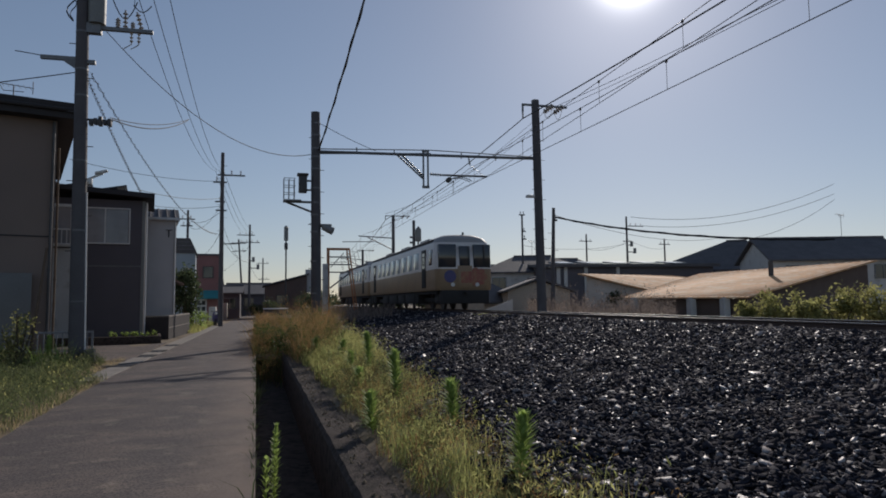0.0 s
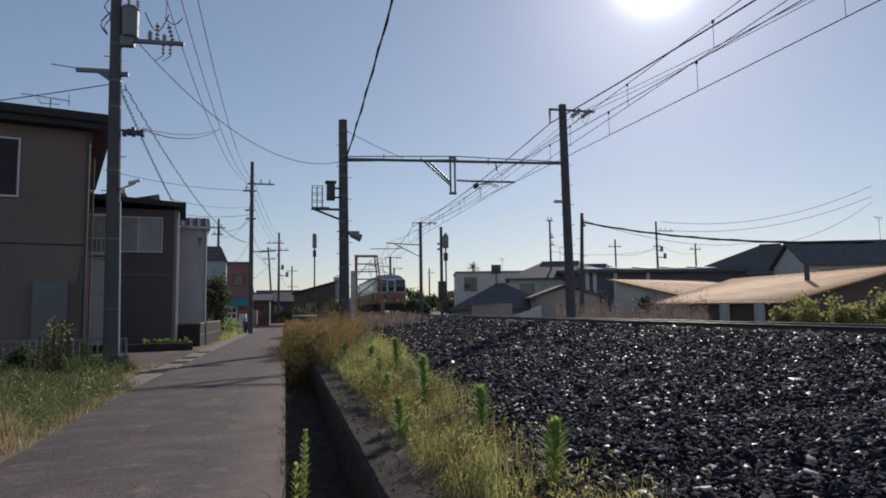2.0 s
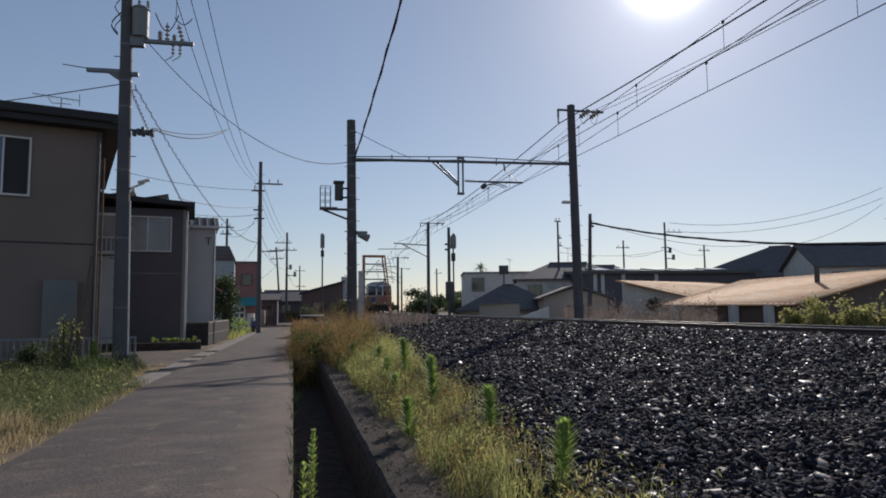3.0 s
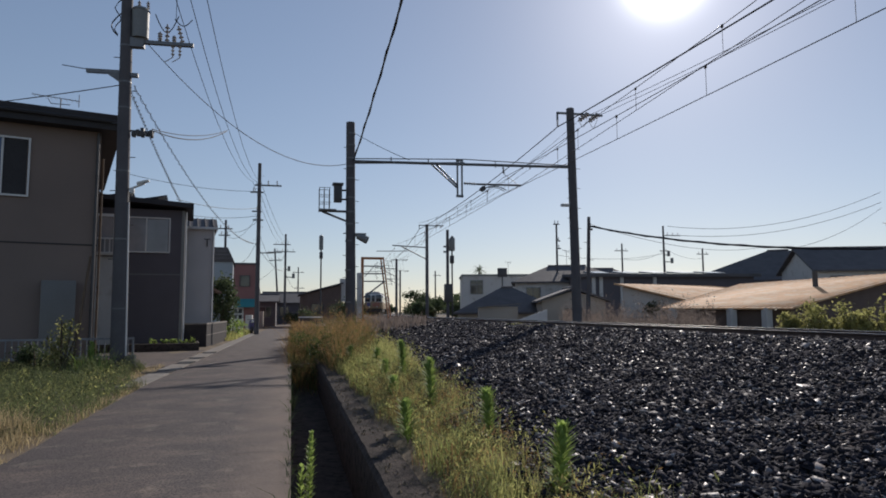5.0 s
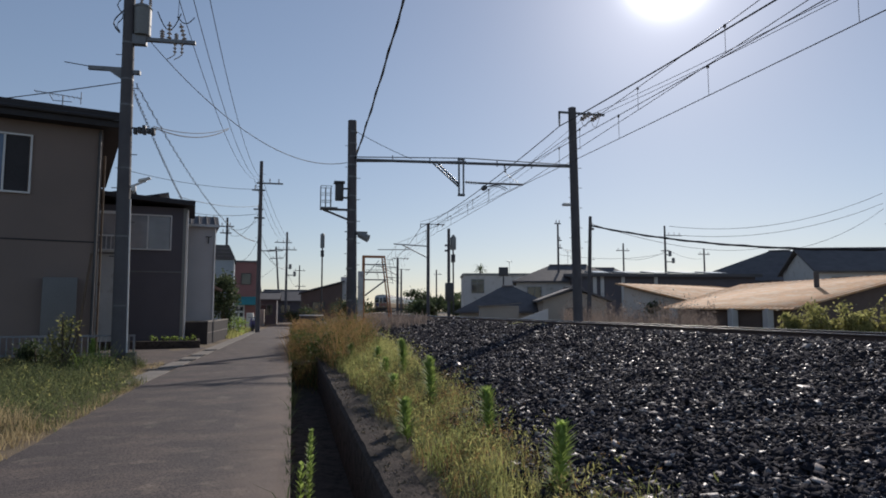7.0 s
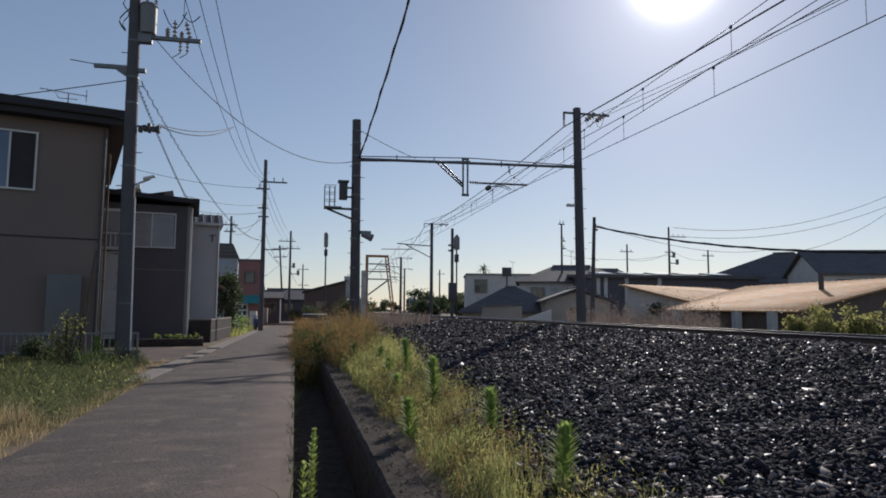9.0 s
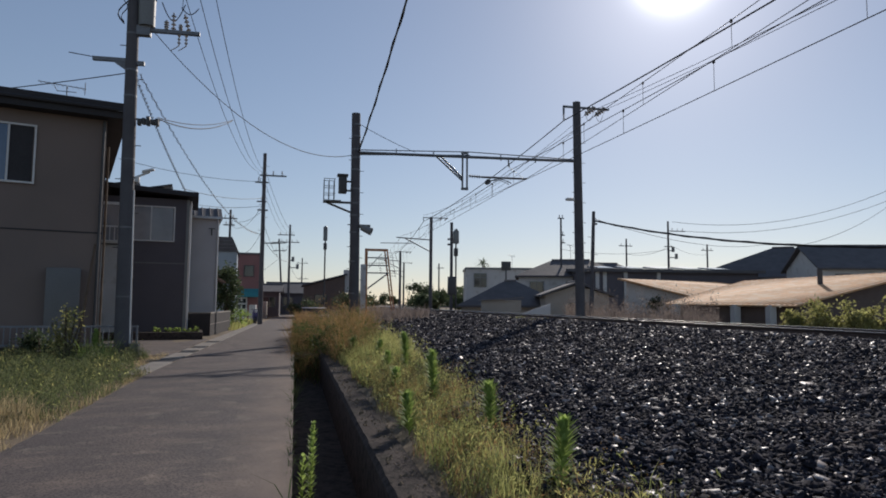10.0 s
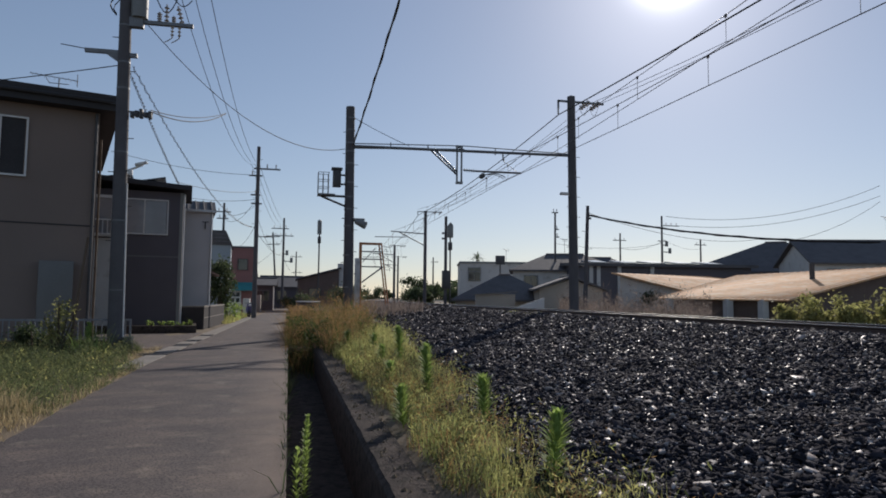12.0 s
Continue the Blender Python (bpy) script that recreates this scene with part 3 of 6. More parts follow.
def gantry():
    g = thing("catenary_gantry", pose(0, 27.0, 0), "railway catenary gantry of two concrete masts and a steel beam", "catenary gantry")
    bm = B()
    rod(bm, (2.36, 0, 0.1), (2.29, 0, 9.38), 0.215, 0.18, 20)
    ml = part("mast", bm, M["pole"], g)
    bm = B()
    rod(bm, (12.28, 0, 0.4), (12.17, 0, 10.62), 0.215, 0.175, 20)
    ball(bm, (12.17, 0, 10.6), 0.17, sz=0.4)
    mr = part("mast", bm, M["pole"], g)
    for z in (1.9, 3.2, 4.4, 5.1, 5.6, 6.2, 7.0, 7.5, 7.85, 8.4, 8.9):
        bm = B()
        rod(bm, (2.31, 0, z - 0.03), (2.31, 0, z + 0.03), 0.217 - 0.003 * z, n=16)
        part("clamp", bm, M["steel"], ml)
    bm = B()
    rod(bm, (0, 0, 0), (0.17, 0, 0), 0.012, n=6)
    bolt = mesh_of(bm, "step_bolt", M["darksteel"])
    for mast, x0, top in ((ml, 2.33, 9.0), (mr, 12.23, 10.0)):
        for k in range(int((top - 2.0) / 0.45)):
            ob = new("step_bolt", bolt)
            ob.parent = mast
            ob.matrix_basis = pose(x0 + (0.15 if k % 2 else -0.15), -0.05, 2.0 + k * 0.45, 0, 0, 180 * (1 - k % 2))
    bm = B()
    # twin tube beam, slightly trussed
    rod(bm, (2.4, 0, 7.74), (12.1, 0, 7.92), 0.062, n=10)
    rod(bm, (2.4, 0, 7.66), (7.2, 0, 7.90), 0.03, n=8)
    rod(bm, (7.2, 0, 8.05), (12.1, 0, 7.99), 0.022, n=8)
    rod(bm, (2.5, 0, 7.86), (7.2, 0, 8.05), 0.022, n=8)
    for x in (4.0, 5.6, 7.1, 8.6, 10.2):
        rod(bm, (x, 0, 7.74), (x, 0, 8.0), 0.025, n=6)
    part("beam", bm, M["steel"], g)
    bm = B()
    # drop arm with brace that carries the registration
    box(bm, 6.85, 6.91, -0.05, 0.05, 6.45, 8.0)
    box(bm, 7.05, 7.11, -0.05, 0.05, 6.45, 8.0)
    box(bm, 6.83, 7.13, -0.06, 0.06, 6.38, 6.48)
    box(bm, 6.83, 7.13, -0.06, 0.06, 7.95, 8.05)
    rod(bm, (5.85, 0, 7.85), (6.87, 0, 6.9), 0.045, n=8)
    rod(bm, (5.65, 0, 7.84), (6.87, 0, 6.78), 0.04, n=8)
    part("drop_bracket", bm, M["steel"], g)
    bm = B()
    insulator(bm, (7.13, -0.1, 6.98), (7.7, -0.1, 6.96), 0.08, 5)
    rod(bm, (7.7, -0.1, 6.96), (9.75, -0.1, 6.98), 0.045, n=8)
    insulator(bm, (8.9, -0.1, 7.85), (8.95, -0.1, 7.45), 0.06, 4)
    rod(bm, (8.95, -0.1, 7.45), (9.6, -0.1, 7.0), 0.01, n=6)
    part("registration_tube", bm, M["steel"], g)
    bm = B()
    pts = [Vector((8.0 + 1.05 * t, -0.1, 6.78 + 0.16 * math.sin(t * 2.6) - 0.12 * t * t)) for t in [i / 8 for i in range(9)]]
    tube(bm, pts, 0.018, 6)
    tube(bm, [p + Vector((-0.05, 0.15, -0.02)) for p in pts], 0.015, 6)
    rod(bm, (7.98, -0.22, 6.76), (7.98, 0.02, 6.76), 0.11, n=14)
    part("steady_arm", bm, M["darksteel"], g)
    # cross arm on the tall mast
    bm = B()
    box(bm, 11.52, 13.75, -0.05, 0.05, 10.35, 10.43)
    box(bm, 11.52, 11.58, -0.05, 0.05, 10.05, 10.4)
    part("cross_arm", bm, M["steel"], g)
    for x in (12.75, 13.25):
        bm = B()
        insulator(bm, (x + 0.32, 0, 10.46), (x - 0.18, 0, 10.08), 0.13, 4)
        pts = [Vector((x - 0.15 + 0.45 * t, 0, 10.1 - 0.5 * math.sin(3.14 * t) * (1 - 0.3 * t) + 0.3 * t)) for t in [i / 8 for i in range(9)]]
        tube(bm, pts, 0.012)
        part("insulator", bm, M["porcelain"], g)
    bm = B()
    insulator(bm, (11.55, 0, 10.05), (11.55, 0, 9.75), 0.06, 3)
    part("insulator", bm, M["porcelain"], g)
    # lamp on the tall mast
    bm = B()
    rod(bm, (12.15, 0, 6.05), (11.95, -0.05, 6.15), 0.03, n=8)
    box(bm, 11.62, 11.98, -0.17, 0.07, 6.12, 6.24, 0.03)
    part("floodlight", bm, M["white"], g, "small white floodlight")
    # maintenance platform with guard cage and box
    bm = B()
    box(bm, 1.02, 1.72, -0.25, 0.3, 5.62, 5.68)
    rod(bm, (1.15, 0, 5.6), (2.2, 0, 5.2), 0.045, n=8)
    rod(bm, (1.4, 0, 5.62), (2.2, 0, 5.62), 0.05, n=8)
    part("platform", bm, M["steel"], g)
    bm = B()
    for x in (1.04, 1.24, 1.45):
        for y in (-0.22, 0.27):
            rod(bm, (x, y, 5.65), (x, y, 6.55), 0.014, n=6)
    for z in (5.95, 6.25, 6.55):
        rod(bm, (1.04, -0.22, z), (1.5, -0.22, z), 0.012, n=6)
        rod(bm, (1.04, 0.27, z), (1.5, 0.27, z), 0.012, n=6)
        rod(bm, (1.04, -0.22, z), (1.04, 0.27, z), 0.012, n=6)
    for y in (-0.06, 0.1):
        rod(bm, (1.04, y, 5.65), (1.04, y, 6.55), 0.012, n=6)
    part("guard_cage", bm, M["steel"], g)
    bm = B()
    box(bm, 1.62, 1.95, -0.25, 0.05, 5.98, 6.72, 0.03)
    box(bm, 1.56, 2.0, -0.32, 0.1, 6.68, 6.76, 0.015)
    rod(bm, (1.9, 0, 6.5), (2.2, 0, 6.5), 0.04, n=8)
    rod(bm, (1.9, 0, 6.12), (2.2, 0, 6.12), 0.04, n=8)
    part("switch_box", bm, M["darksteel"], g)
    bm = B()
    rod(bm, (2.45, 0, 4.65), (2.75, -0.05, 4.6), 0.05, n=8)
    box(bm, 2.5, 2.95, -0.2, 0.15, 4.62, 4.72, 0.02)
    rod(bm, (2.6, -0.1, 4.6), (2.98, -0.25, 4.42), 0.12, 0.16, 14)
    rod(bm, (2.05, 0, 4.72), (2.5, 0, 4.72), 0.02, n=6)
    part("loudspeaker", bm, M["grey"], g)
    bm = B()
    pts = [Vector((2.53 - 0.006 * i + 0.014 * math.sin(i * 0.8), -0.08, 0.6 + i * 0.36)) for i in range(20)]
    tube(bm, pts, 0.025, 5)
    part("cable", bm, M["black"], g)


def far_mast(x, y, top, arm_left, name_label, bracket=True, r=0.16):
    g = thing("catenary_mast", pose(x, y, 0), name_label, "catenary mast", group="catenary masts")
    zb = land_z(x, y)
    bm = B()
    rod(bm, (0, 0, zb - 0.1), (0, 0, top), r, r * 0.85, 14)
    part("mast", bm, M["pole"], g)
    bm = B()
    box(bm, -0.75, 1.55, -0.04, 0.04, top - 0.12, top - 0.05)
    box(bm, -0.75, -0.69, -0.04, 0.04, top - 0.4, top - 0.05)
    part("cross_arm", bm, M["steel"], g)
    for sx in (0.9, 1.35):
        bm = B()
        insulator(bm, (sx + 0.2, 0, top), (sx - 0.1, 0, top - 0.3), 0.09, 3)
        part("insulator", bm, M["porcelain"], g)
    if bracket:
        bm = B()
        rod(bm, (-0.1, 0, 7.35), (-arm_left, 0, 7.5), 0.05, n=8)
        rod(bm, (-0.1, 0, 6.3), (-arm_left * 0.75, 0, 7.42), 0.05, n=8)
        rod(bm, (-arm_left * 0.55, 0, 7.0), (-arm_left * 1.45, 0, 6.95), 0.035, n=8)
        part("cantilever", bm, M["steel"], g)
    return g


gantry()
far_mast(12.05, 58.8, 9.48, 3.2, "concrete catenary mast with a steel cantilever over the track")
far_mast(14.6 - 0.6, 89.2, 8.7, 3.0, "distant concrete catenary mast with a cross arm", r=0.18)
far_mast(19.2, 118.0, 9.0, 3.0, "distant concrete catenary mast beside the curve", bracket=True, r=0.17)


def catenary_wires():
    # running catenary, then the second one that rises out of use beyond the gantry
    run = [(10.88, -22, 6.58), (8.95, 27, 6.57), (9.3, 58.8, 6.6), (11.0, 89.2, 6.6), (15.2, 118, 6.6)]
    out = [(10.1, -22, 9.0), (9.95, 27, 7.12), (11.3, 58.8, 8.5)]
    for line, ups, sag in ((run, (1.69, 0.74, 1.05, 1.05, 1.05), 0.38), (out, (1.59, 0.72, 1.1), 0.36)):
        for (a, b), (ua, ub) in zip(zip(line, line[1:]), zip(ups, ups[1:])):
            wire(a, b, 0.03, 0.012, "grooved copper contact wire over the track", "contact_wire", "copper")
            wire((a[0], a[1], a[2] + ua), (b[0], b[1], b[2] + ub), sag, 0.013, "stranded messenger wire above the contact wire", "messenger_wire", "copper")
            n = round((b[1] - a[1]) / 4.2)
            for i in range(1, n):
                t = (i - 0.35) / n
                x, y, z = [p + (q - p) * t for p, q in zip(a, b)]
                zt = z + ua + (ub - ua) * t - 4 * sag * t * (1 - t)
                bm = B()
                rod(bm, (x, y, z - 0.12 * t * (1 - t)), (x, y, zt), 0.008, n=4)
                box(bm, x - 0.02, x + 0.02, y - 0.03, y + 0.03, zt - 0.06, zt + 0.02)
                solo("dropper", bm, M["copper"], "thin vertical dropper wire of the catenary", "wire", group="catenary droppers")
    # feeders on the cross arms of the masts
    ys = [-22, 27, 58.8, 89.2, 118]
    ax = {-22: 11.83, 27: 11.55, 58.8: 11.35, 89.2: 13.3, 118: 18.4}
    az = {-22: 9.13, 27: 9.74, 58.8: 9.05, 89.2: 8.3, 118: 8.6}
    for a, b in zip(ys, ys[1:]):
        wire((ax[a], a, az[a]), (ax[b], b, az[b]), 0.44 if a < 0 else 0.35, 0.028, "thick dark feeder cable beside the track", "feeder_wire")
        for o, lift in ((1.1, 0.0), (1.55, 0.5)):
            wire((ax[a] + o, a, az[a] + (lift if a < 0 else 0.4)), (ax[b] + o, b, az[b] + 0.42), 0.95 if a < 0 else 0.6, 0.011, "thin bare feeder wire on the catenary masts", "feeder_wire")


catenary_wires()


# ---- signals and small masts by the line ----
def lineside():
    s = thing("lineside_post", pose(1.72, 40.6, 0), "thin lineside post with a tall grey lamp head", "lineside post")
    bm = B()
    rod(bm, (0, 0, 0.1), (0, 0, 5.3), 0.05, 0.045, 10)
    part("post", bm, M["darksteel"], s)
    bm = B()
    rod(bm, (0, 0, 5.3), (0, 0, 6.1), 0.13, 0.13, 14)
    rod(bm, (0, 0, 6.1), (0, 0, 6.2), 0.14, 0.05, 14)
    part("lamp_head", bm, M["grey"], s)
    bm = B()
    box(bm, -0.1, 0.1, -0.1, 0.1, 4.75, 5.15, 0.02)
    part("box", bm, M["darksteel"], s)
    # twin post with grey head and relay box in front of the line
    s = thing("signal_post", pose(11.42, 48.0, 0), "concrete post with a grey cable head beside the rails", "signal post")
    bm = B()
    rod(bm, (0, 0, 0.6), (0, 0, 7.65), 0.125, 0.11, 12)
    part("post", bm, M["pole"], s)
    bm = B()
    rod(bm, (0.36, 0, 0.6), (0.34, 0, 6.1), 0.06, n=10)
    part("pipe", bm, M["darksteel"], s)
    bm = B()
    box(bm, 0.15, 0.54, -0.18, 0.18, 6.05, 6.95, 0.04)
    prism(bm, [(0.15, 6.95), (0.54, 6.95), (0.34, 7.2)], -0.18, 0.18, "y")
    part("cable_head", bm, M["grey"], s)
    bm = B()
    box(bm, 0.2, 0.48, -0.15, 0.15, 5.1, 5.7, 0.03)
    part("junction_box", bm, M["darksteel"], s)
    bm = B()
    box(bm, -0.25, 0.3, -0.3, 0.2, 2.2, 3.55, 0.03)
    part("relay_box", bm, M["darksteel"], s)
    for z in (5.9, 6.3):
        bm = B()
        box(bm, -0.3, 0.0, -0.07, 0.07, z, z + 0.14)
        part("bracket", bm, M["steel"], s)
    # ladder frame of a signal
    f = thing("signal_ladder", pose(5.45, 44.9, 0), "rusty steel signal ladder with a tall pale cabinet", "signal ladder")
    bm = B()
    box(bm, -0.85, -0.67, -0.1, 0.1, 0.5, 5.2)
    part("column", bm, M["primer"], f, "rusty red steel column")
    bm = B()
    box(bm, -1.12, -0.78, -0.2, 0.2, 0.5, 4.15, 0.03)
    part("cabinet", bm, M["whitewall"], f, "tall pale equipment cabinet")
    bm = B()
    box(bm, -0.85, 0.72, -0.07, 0.07, 5.08, 5.24)
    part("top_beam", bm, M["primer"], f)
    bm = B()
    for z in (4.62, 4.1, 3.58):
        box(bm, -0.68, 0.7 + (5.1 - z) * 0.06, -0.05, 0.05, z - 0.04, z + 0.04)
    rod(bm, (-0.65, 0, 2.5), (0.78, 0, 3.58), 0.05, n=8)
    rod(bm, (-0.6, 0, 3.9), (0.3, 0, 4.9), 0.025, n=8)
    part("brace", bm, M["steel"], f)
    bm = B()
    rod(bm, (0.5, 0, 5.15), (1.1, 0, 0.6), 0.05, n=8)
    rod(bm, (0.72, 0.3, 5.2), (1.3, 0.3, 0.6), 0.05, n=8)
    for i in range(12):
        z = 1.0 + i * 0.35
        t = (5.15 - z) / 4.55
        rod(bm, (0.5 + 0.6 * t, 0, z), (0.72 + 0.6 * t, 0.3, z), 0.02, n=6)
    part("ladder", bm, M["primer"], f)
    bm = B()
    for i in range(6):
        z = 3.4 + i * 0.32
        rod(bm, (0.7 + (5.2 - z) * 0.12, -0.1, z), (1.15 + (5.2 - z) * 0.1, 0.2, z), 0.015, n=6)
    rod(bm, (1.0, 0.1, 5.0), (1.3, 0.1, 3.3), 0.015, n=6)
    part("cage", bm, M["steel"], f)


lineside()


# ---- roadside poles ----
def pole_base(name, x, y, h, r, label, lean=0.0):
    p = thing(name, pose(x, y, land_z(x, y), 0, lean, 0), label, "utility pole", group="utility poles")
    bm = B()
    rod(bm, (0, 0, -0.1), (0, 0, h), r, r * 0.68, 18)
    part("shaft", bm, M["pole"], p)
    if y < 50:
        bm = B()
        rod(bm, (0, 0, 0), (0.3, 0, 0), 0.012, n=6)
        me = mesh_of(bm, "step_bolt", M["darksteel"])
        for i in range(int(h / 0.9) - 2):
            ob = new("step_bolt", me)
            ob.parent = p
            ob.matrix_basis = pose(0, 0, 2.0 + i * 0.9, 0, 0, 180 * (i % 2))
    return p


def near_pole():
    p = pole_base("utility_pole", -4.32, 18.46, 13.0, 0.19, "tall concrete utility pole with a transformer beside the verge", lean=-0.7)
    bm = B()
    rod(bm, (0.34, 0, 8.86), (0.34, 0, 9.62), 0.21, 0.22, 18)
    rod(bm, (0.34, 0, 9.62), (0.34, 0, 9.69), 0.24, 0.2, 18)
    t = part("transformer", bm, M["grey"], p, "grey cylindrical pole transformer")
    bm = B()
    box(bm, 0.1, 0.45, -0.1, 0.1, 8.6, 8.86)
    part("bracket", bm, M["steel"], t)
    for dx in (0.3, 0.52):
        bm = B()
        insulator(bm, (dx, 0, 9.69), (dx, 0, 9.92), 0.05, 3)
        part("bushing", bm, M["porcelain"], t)
    bm = B()
    box(bm, 0.05, 1.7, -0.06, 0.06, 8.72, 8.81)
    part("cross_arm", bm, M["steel"], p)
    bm = B()
    box(bm, -0.3, 2.05, -0.06, 0.06, 10.16, 10.25)
    part("cross_arm", bm, M["steel"], p)
    for i, (dx, s, l) in enumerate([(0.84, 0.05, 0.28), (1.02, 0.05, 0.5), (1.2, 0.04, 0.2), (1.42, 0.05, 0.48)]):
        bm = B()
        insulator(bm, (dx, 0, 8.8), (dx - 0.12 * (i == 3), 0, 8.81 + l), s + 0.02, 4)
        if i in (1, 2):
            insulator(bm, (dx + 0.15, 0, 8.74), (dx + 0.15, 0, 8.4), 0.05, 3)
            tube(bm, [Vector((dx + 0.15 - 0.2 * math.sin(k * 0.52), 0, 8.4 - 0.14 * k * (6 - k) / 9)) for k in range(7)], 0.012)
        part("insulator", bm, M["porcelain"], p)
    bm = B()
    tube(bm, [Vector((1.2 + 0.45 * k / 8, 0.05, 9.5 - 0.18 * math.sin(k * 0.4))) for k in range(9)], 0.014)
    tube(bm, [Vector((0.7 + 0.6 * k / 8, 0.05, 9.6 - 0.5 * math.sin(k * 0.39))) for k in range(9)], 0.014)
    tube(bm, [Vector((-0.22 - 0.16 * math.sin(k * 0.7), 0.0, 8.9 + k * 0.12)) for k in range(18)], 0.018)
    tube(bm, [Vector((-0.2 - 0.08 * math.sin(k * 1.3), -0.1, 8.9 + k * 0.12)) for k in range(18)], 0.014)
    part("jumper_cables", bm, M["black"], p)
    bm = B()
    box(bm, -0.95, -0.1, -0.05, 0.05, 7.84, 7.94)
    prism(bm, [(-0.45, 7.84), (-0.1, 7.84), (-0.1, 7.6)], -0.04, 0.04, "y")
    box(bm, 0.1, 0.32, -0.06, 0.06, 7.78, 7.88)
    part("side_arm", bm, M["steel"], p)
    bm = B()
    for k in range(5):
        box(bm, 0.2 + k * 0.11, 0.29 + k * 0.11, -0.1, 0.06, 6.15 + 0.03 * (k % 2), 6.29 + 0.05 * (k % 3), 0.012)
    rod(bm, (0.1, 0, 6.32), (0.75, 0, 6.3), 0.025, n=8)
    part("cable_terminals", bm, M["darksteel"], p)
    bm = B()
    rod(bm, (0.12, 0, 4.72), (0.55, -0.05, 4.9), 0.03, n=8)
    box(bm, 0.2, 0.3, -0.08, 0.02, 4.62, 4.78, 0.01)
    prism(bm, [(0.36, 4.87), (0.66, 4.96), (0.64, 5.0), (0.37, 4.93)], -0.1, 0.06, "y")
    part("street_lamp", bm, M["white"], p, "small pale street lamp head")
    bm = B()
    rod(bm, (0.19, -0.02, 0.0), (0.165, -0.02, 4.4), 0.03, n=8)
    part("conduit", bm, M["white"], p, "pale plastic cable conduit")
    for z in (1.6, 3.4, 5.2, 6.9, 7.6, 8.6):
        bm = B()
        rod(bm, (0, 0, z), (0, 0, z + 0.04), 0.195 - 0.0046 * z, n=18)
        part("band", bm, M["steel"], p)


def far_pole(x, y, h, r, label, arms, lean=0.0, lamp=False, boxes=()):
    p = pole_base("utility_pole", x, y, h, r, label, lean)
    for z, x0, x1, k in arms:
        bm = B()
        box(bm, x0, x1, -0.05, 0.05, z - 0.05, z + 0.05)
        part("cross_arm", bm, M["steel"], p)
        for i in range(k):
            bm = B()
            xx = x0 + (x1 - x0) * (i + 0.5) / k
            insulator(bm, (xx, 0, z + 0.05), (xx, 0, z + 0.35), 0.07, 3)
            part("insulator", bm, M["porcelain"], p)
    if boxes:
        for dx, z in boxes:
            bm = B()
            rod(bm, (dx, 0, z), (dx, 0, z + 0.6), 0.17, n=12)
            box(bm, min(0, dx), max(0, dx), -0.05, 0.05, z + 0.1, z + 0.2)
            part("transformer", bm, M["grey"], p)
    if lamp:
        bm = B()
        rod(bm, (0.1, 0, 5.6), (1.1, 0, 5.65), 0.035, n=8)
        box(bm, 0.7, 1.15, -0.1, 0.1, 5.6, 5.7, 0.03)
        part("street_lamp", bm, M["grey"], p)
    return p


near_pole()
far_pole(-2.3, 46.9, 11.9, 0.17, "concrete utility pole with bare cross arms down the lane", [(10.35, -0.3, 1.5, 3), (9.85, -0.6, 0.3, 2), (8.5, -0.45, 0.2, 1), (7.9, -0.4, 0.3, 1)], lamp=True)
far_pole(-0.8, 83.5, 11.2, 0.17, "distant concrete utility pole with two cross arms", [(9.9, -1.5, 0.6, 3), (9.0, -1.3, 1.2, 4)], boxes=[(0.45, 6.6), (1.0, 5.7)])
far_pole(-1.6, 92.0, 10.2, 0.15, "distant leaning wooden utility pole", [(9.6, -1.2, 0.9, 3), (8.6, -0.9, 0.9, 2)], lean=-4)
far_pole(1.2, 128.0, 10.0, 0.16, "far utility pole beyond the lane", [(9.0, -1.1, 1.1, 3), (6.0, -0.8, 1.2, 2)], boxes=[(-0.5, 4.2), (0.5, 4.2)])
far_pole(-5.9, 62.0, 9.9, 0.14, "slim utility pole behind the houses", [(9.1, -0.8, 0.6, 2), (8.5, -0.6, 0.4, 2)])
far_pole(27.7, 127.0, 9.2, 0.18, "slim utility pole far behind the railway", [(8.3, -0.5, 1.1, 2)])
far_pole(41.6, 67.5, 10.9, 0.15, "utility pole among the houses beyond the line", [(9.8, 0.2, 2.2, 3), (8.0, -0.5, 0.5, 1)], boxes=[(0.6, 7.4), (1.0, 6.6)])
far_pole(44.3, 82.3, 10.4, 0.15, "utility pole among the houses beyond the line", [(9.4, -1.1, 0.9, 3)])
far_pole(55.1, 79.8, 9.7, 0.15, "utility pole among the houses beyond the line", [(8.9, -0.9, 0.9, 3)])
far_pole(23.7, 56.2, 9.2, 0.12, "slim aerial mast with boxes above the roofs", [(9.15, -0.3, 0.3, 2), (7.6, 0, 0.35, 1), (6.9, 0, 0.4, 1)])
far_pole(14.9, 31.5, 6.05, 0.12, "short dark wooden pole that carries a thick cable", [(5.4, -0.05, 0.2, 1)], lean=2.0)


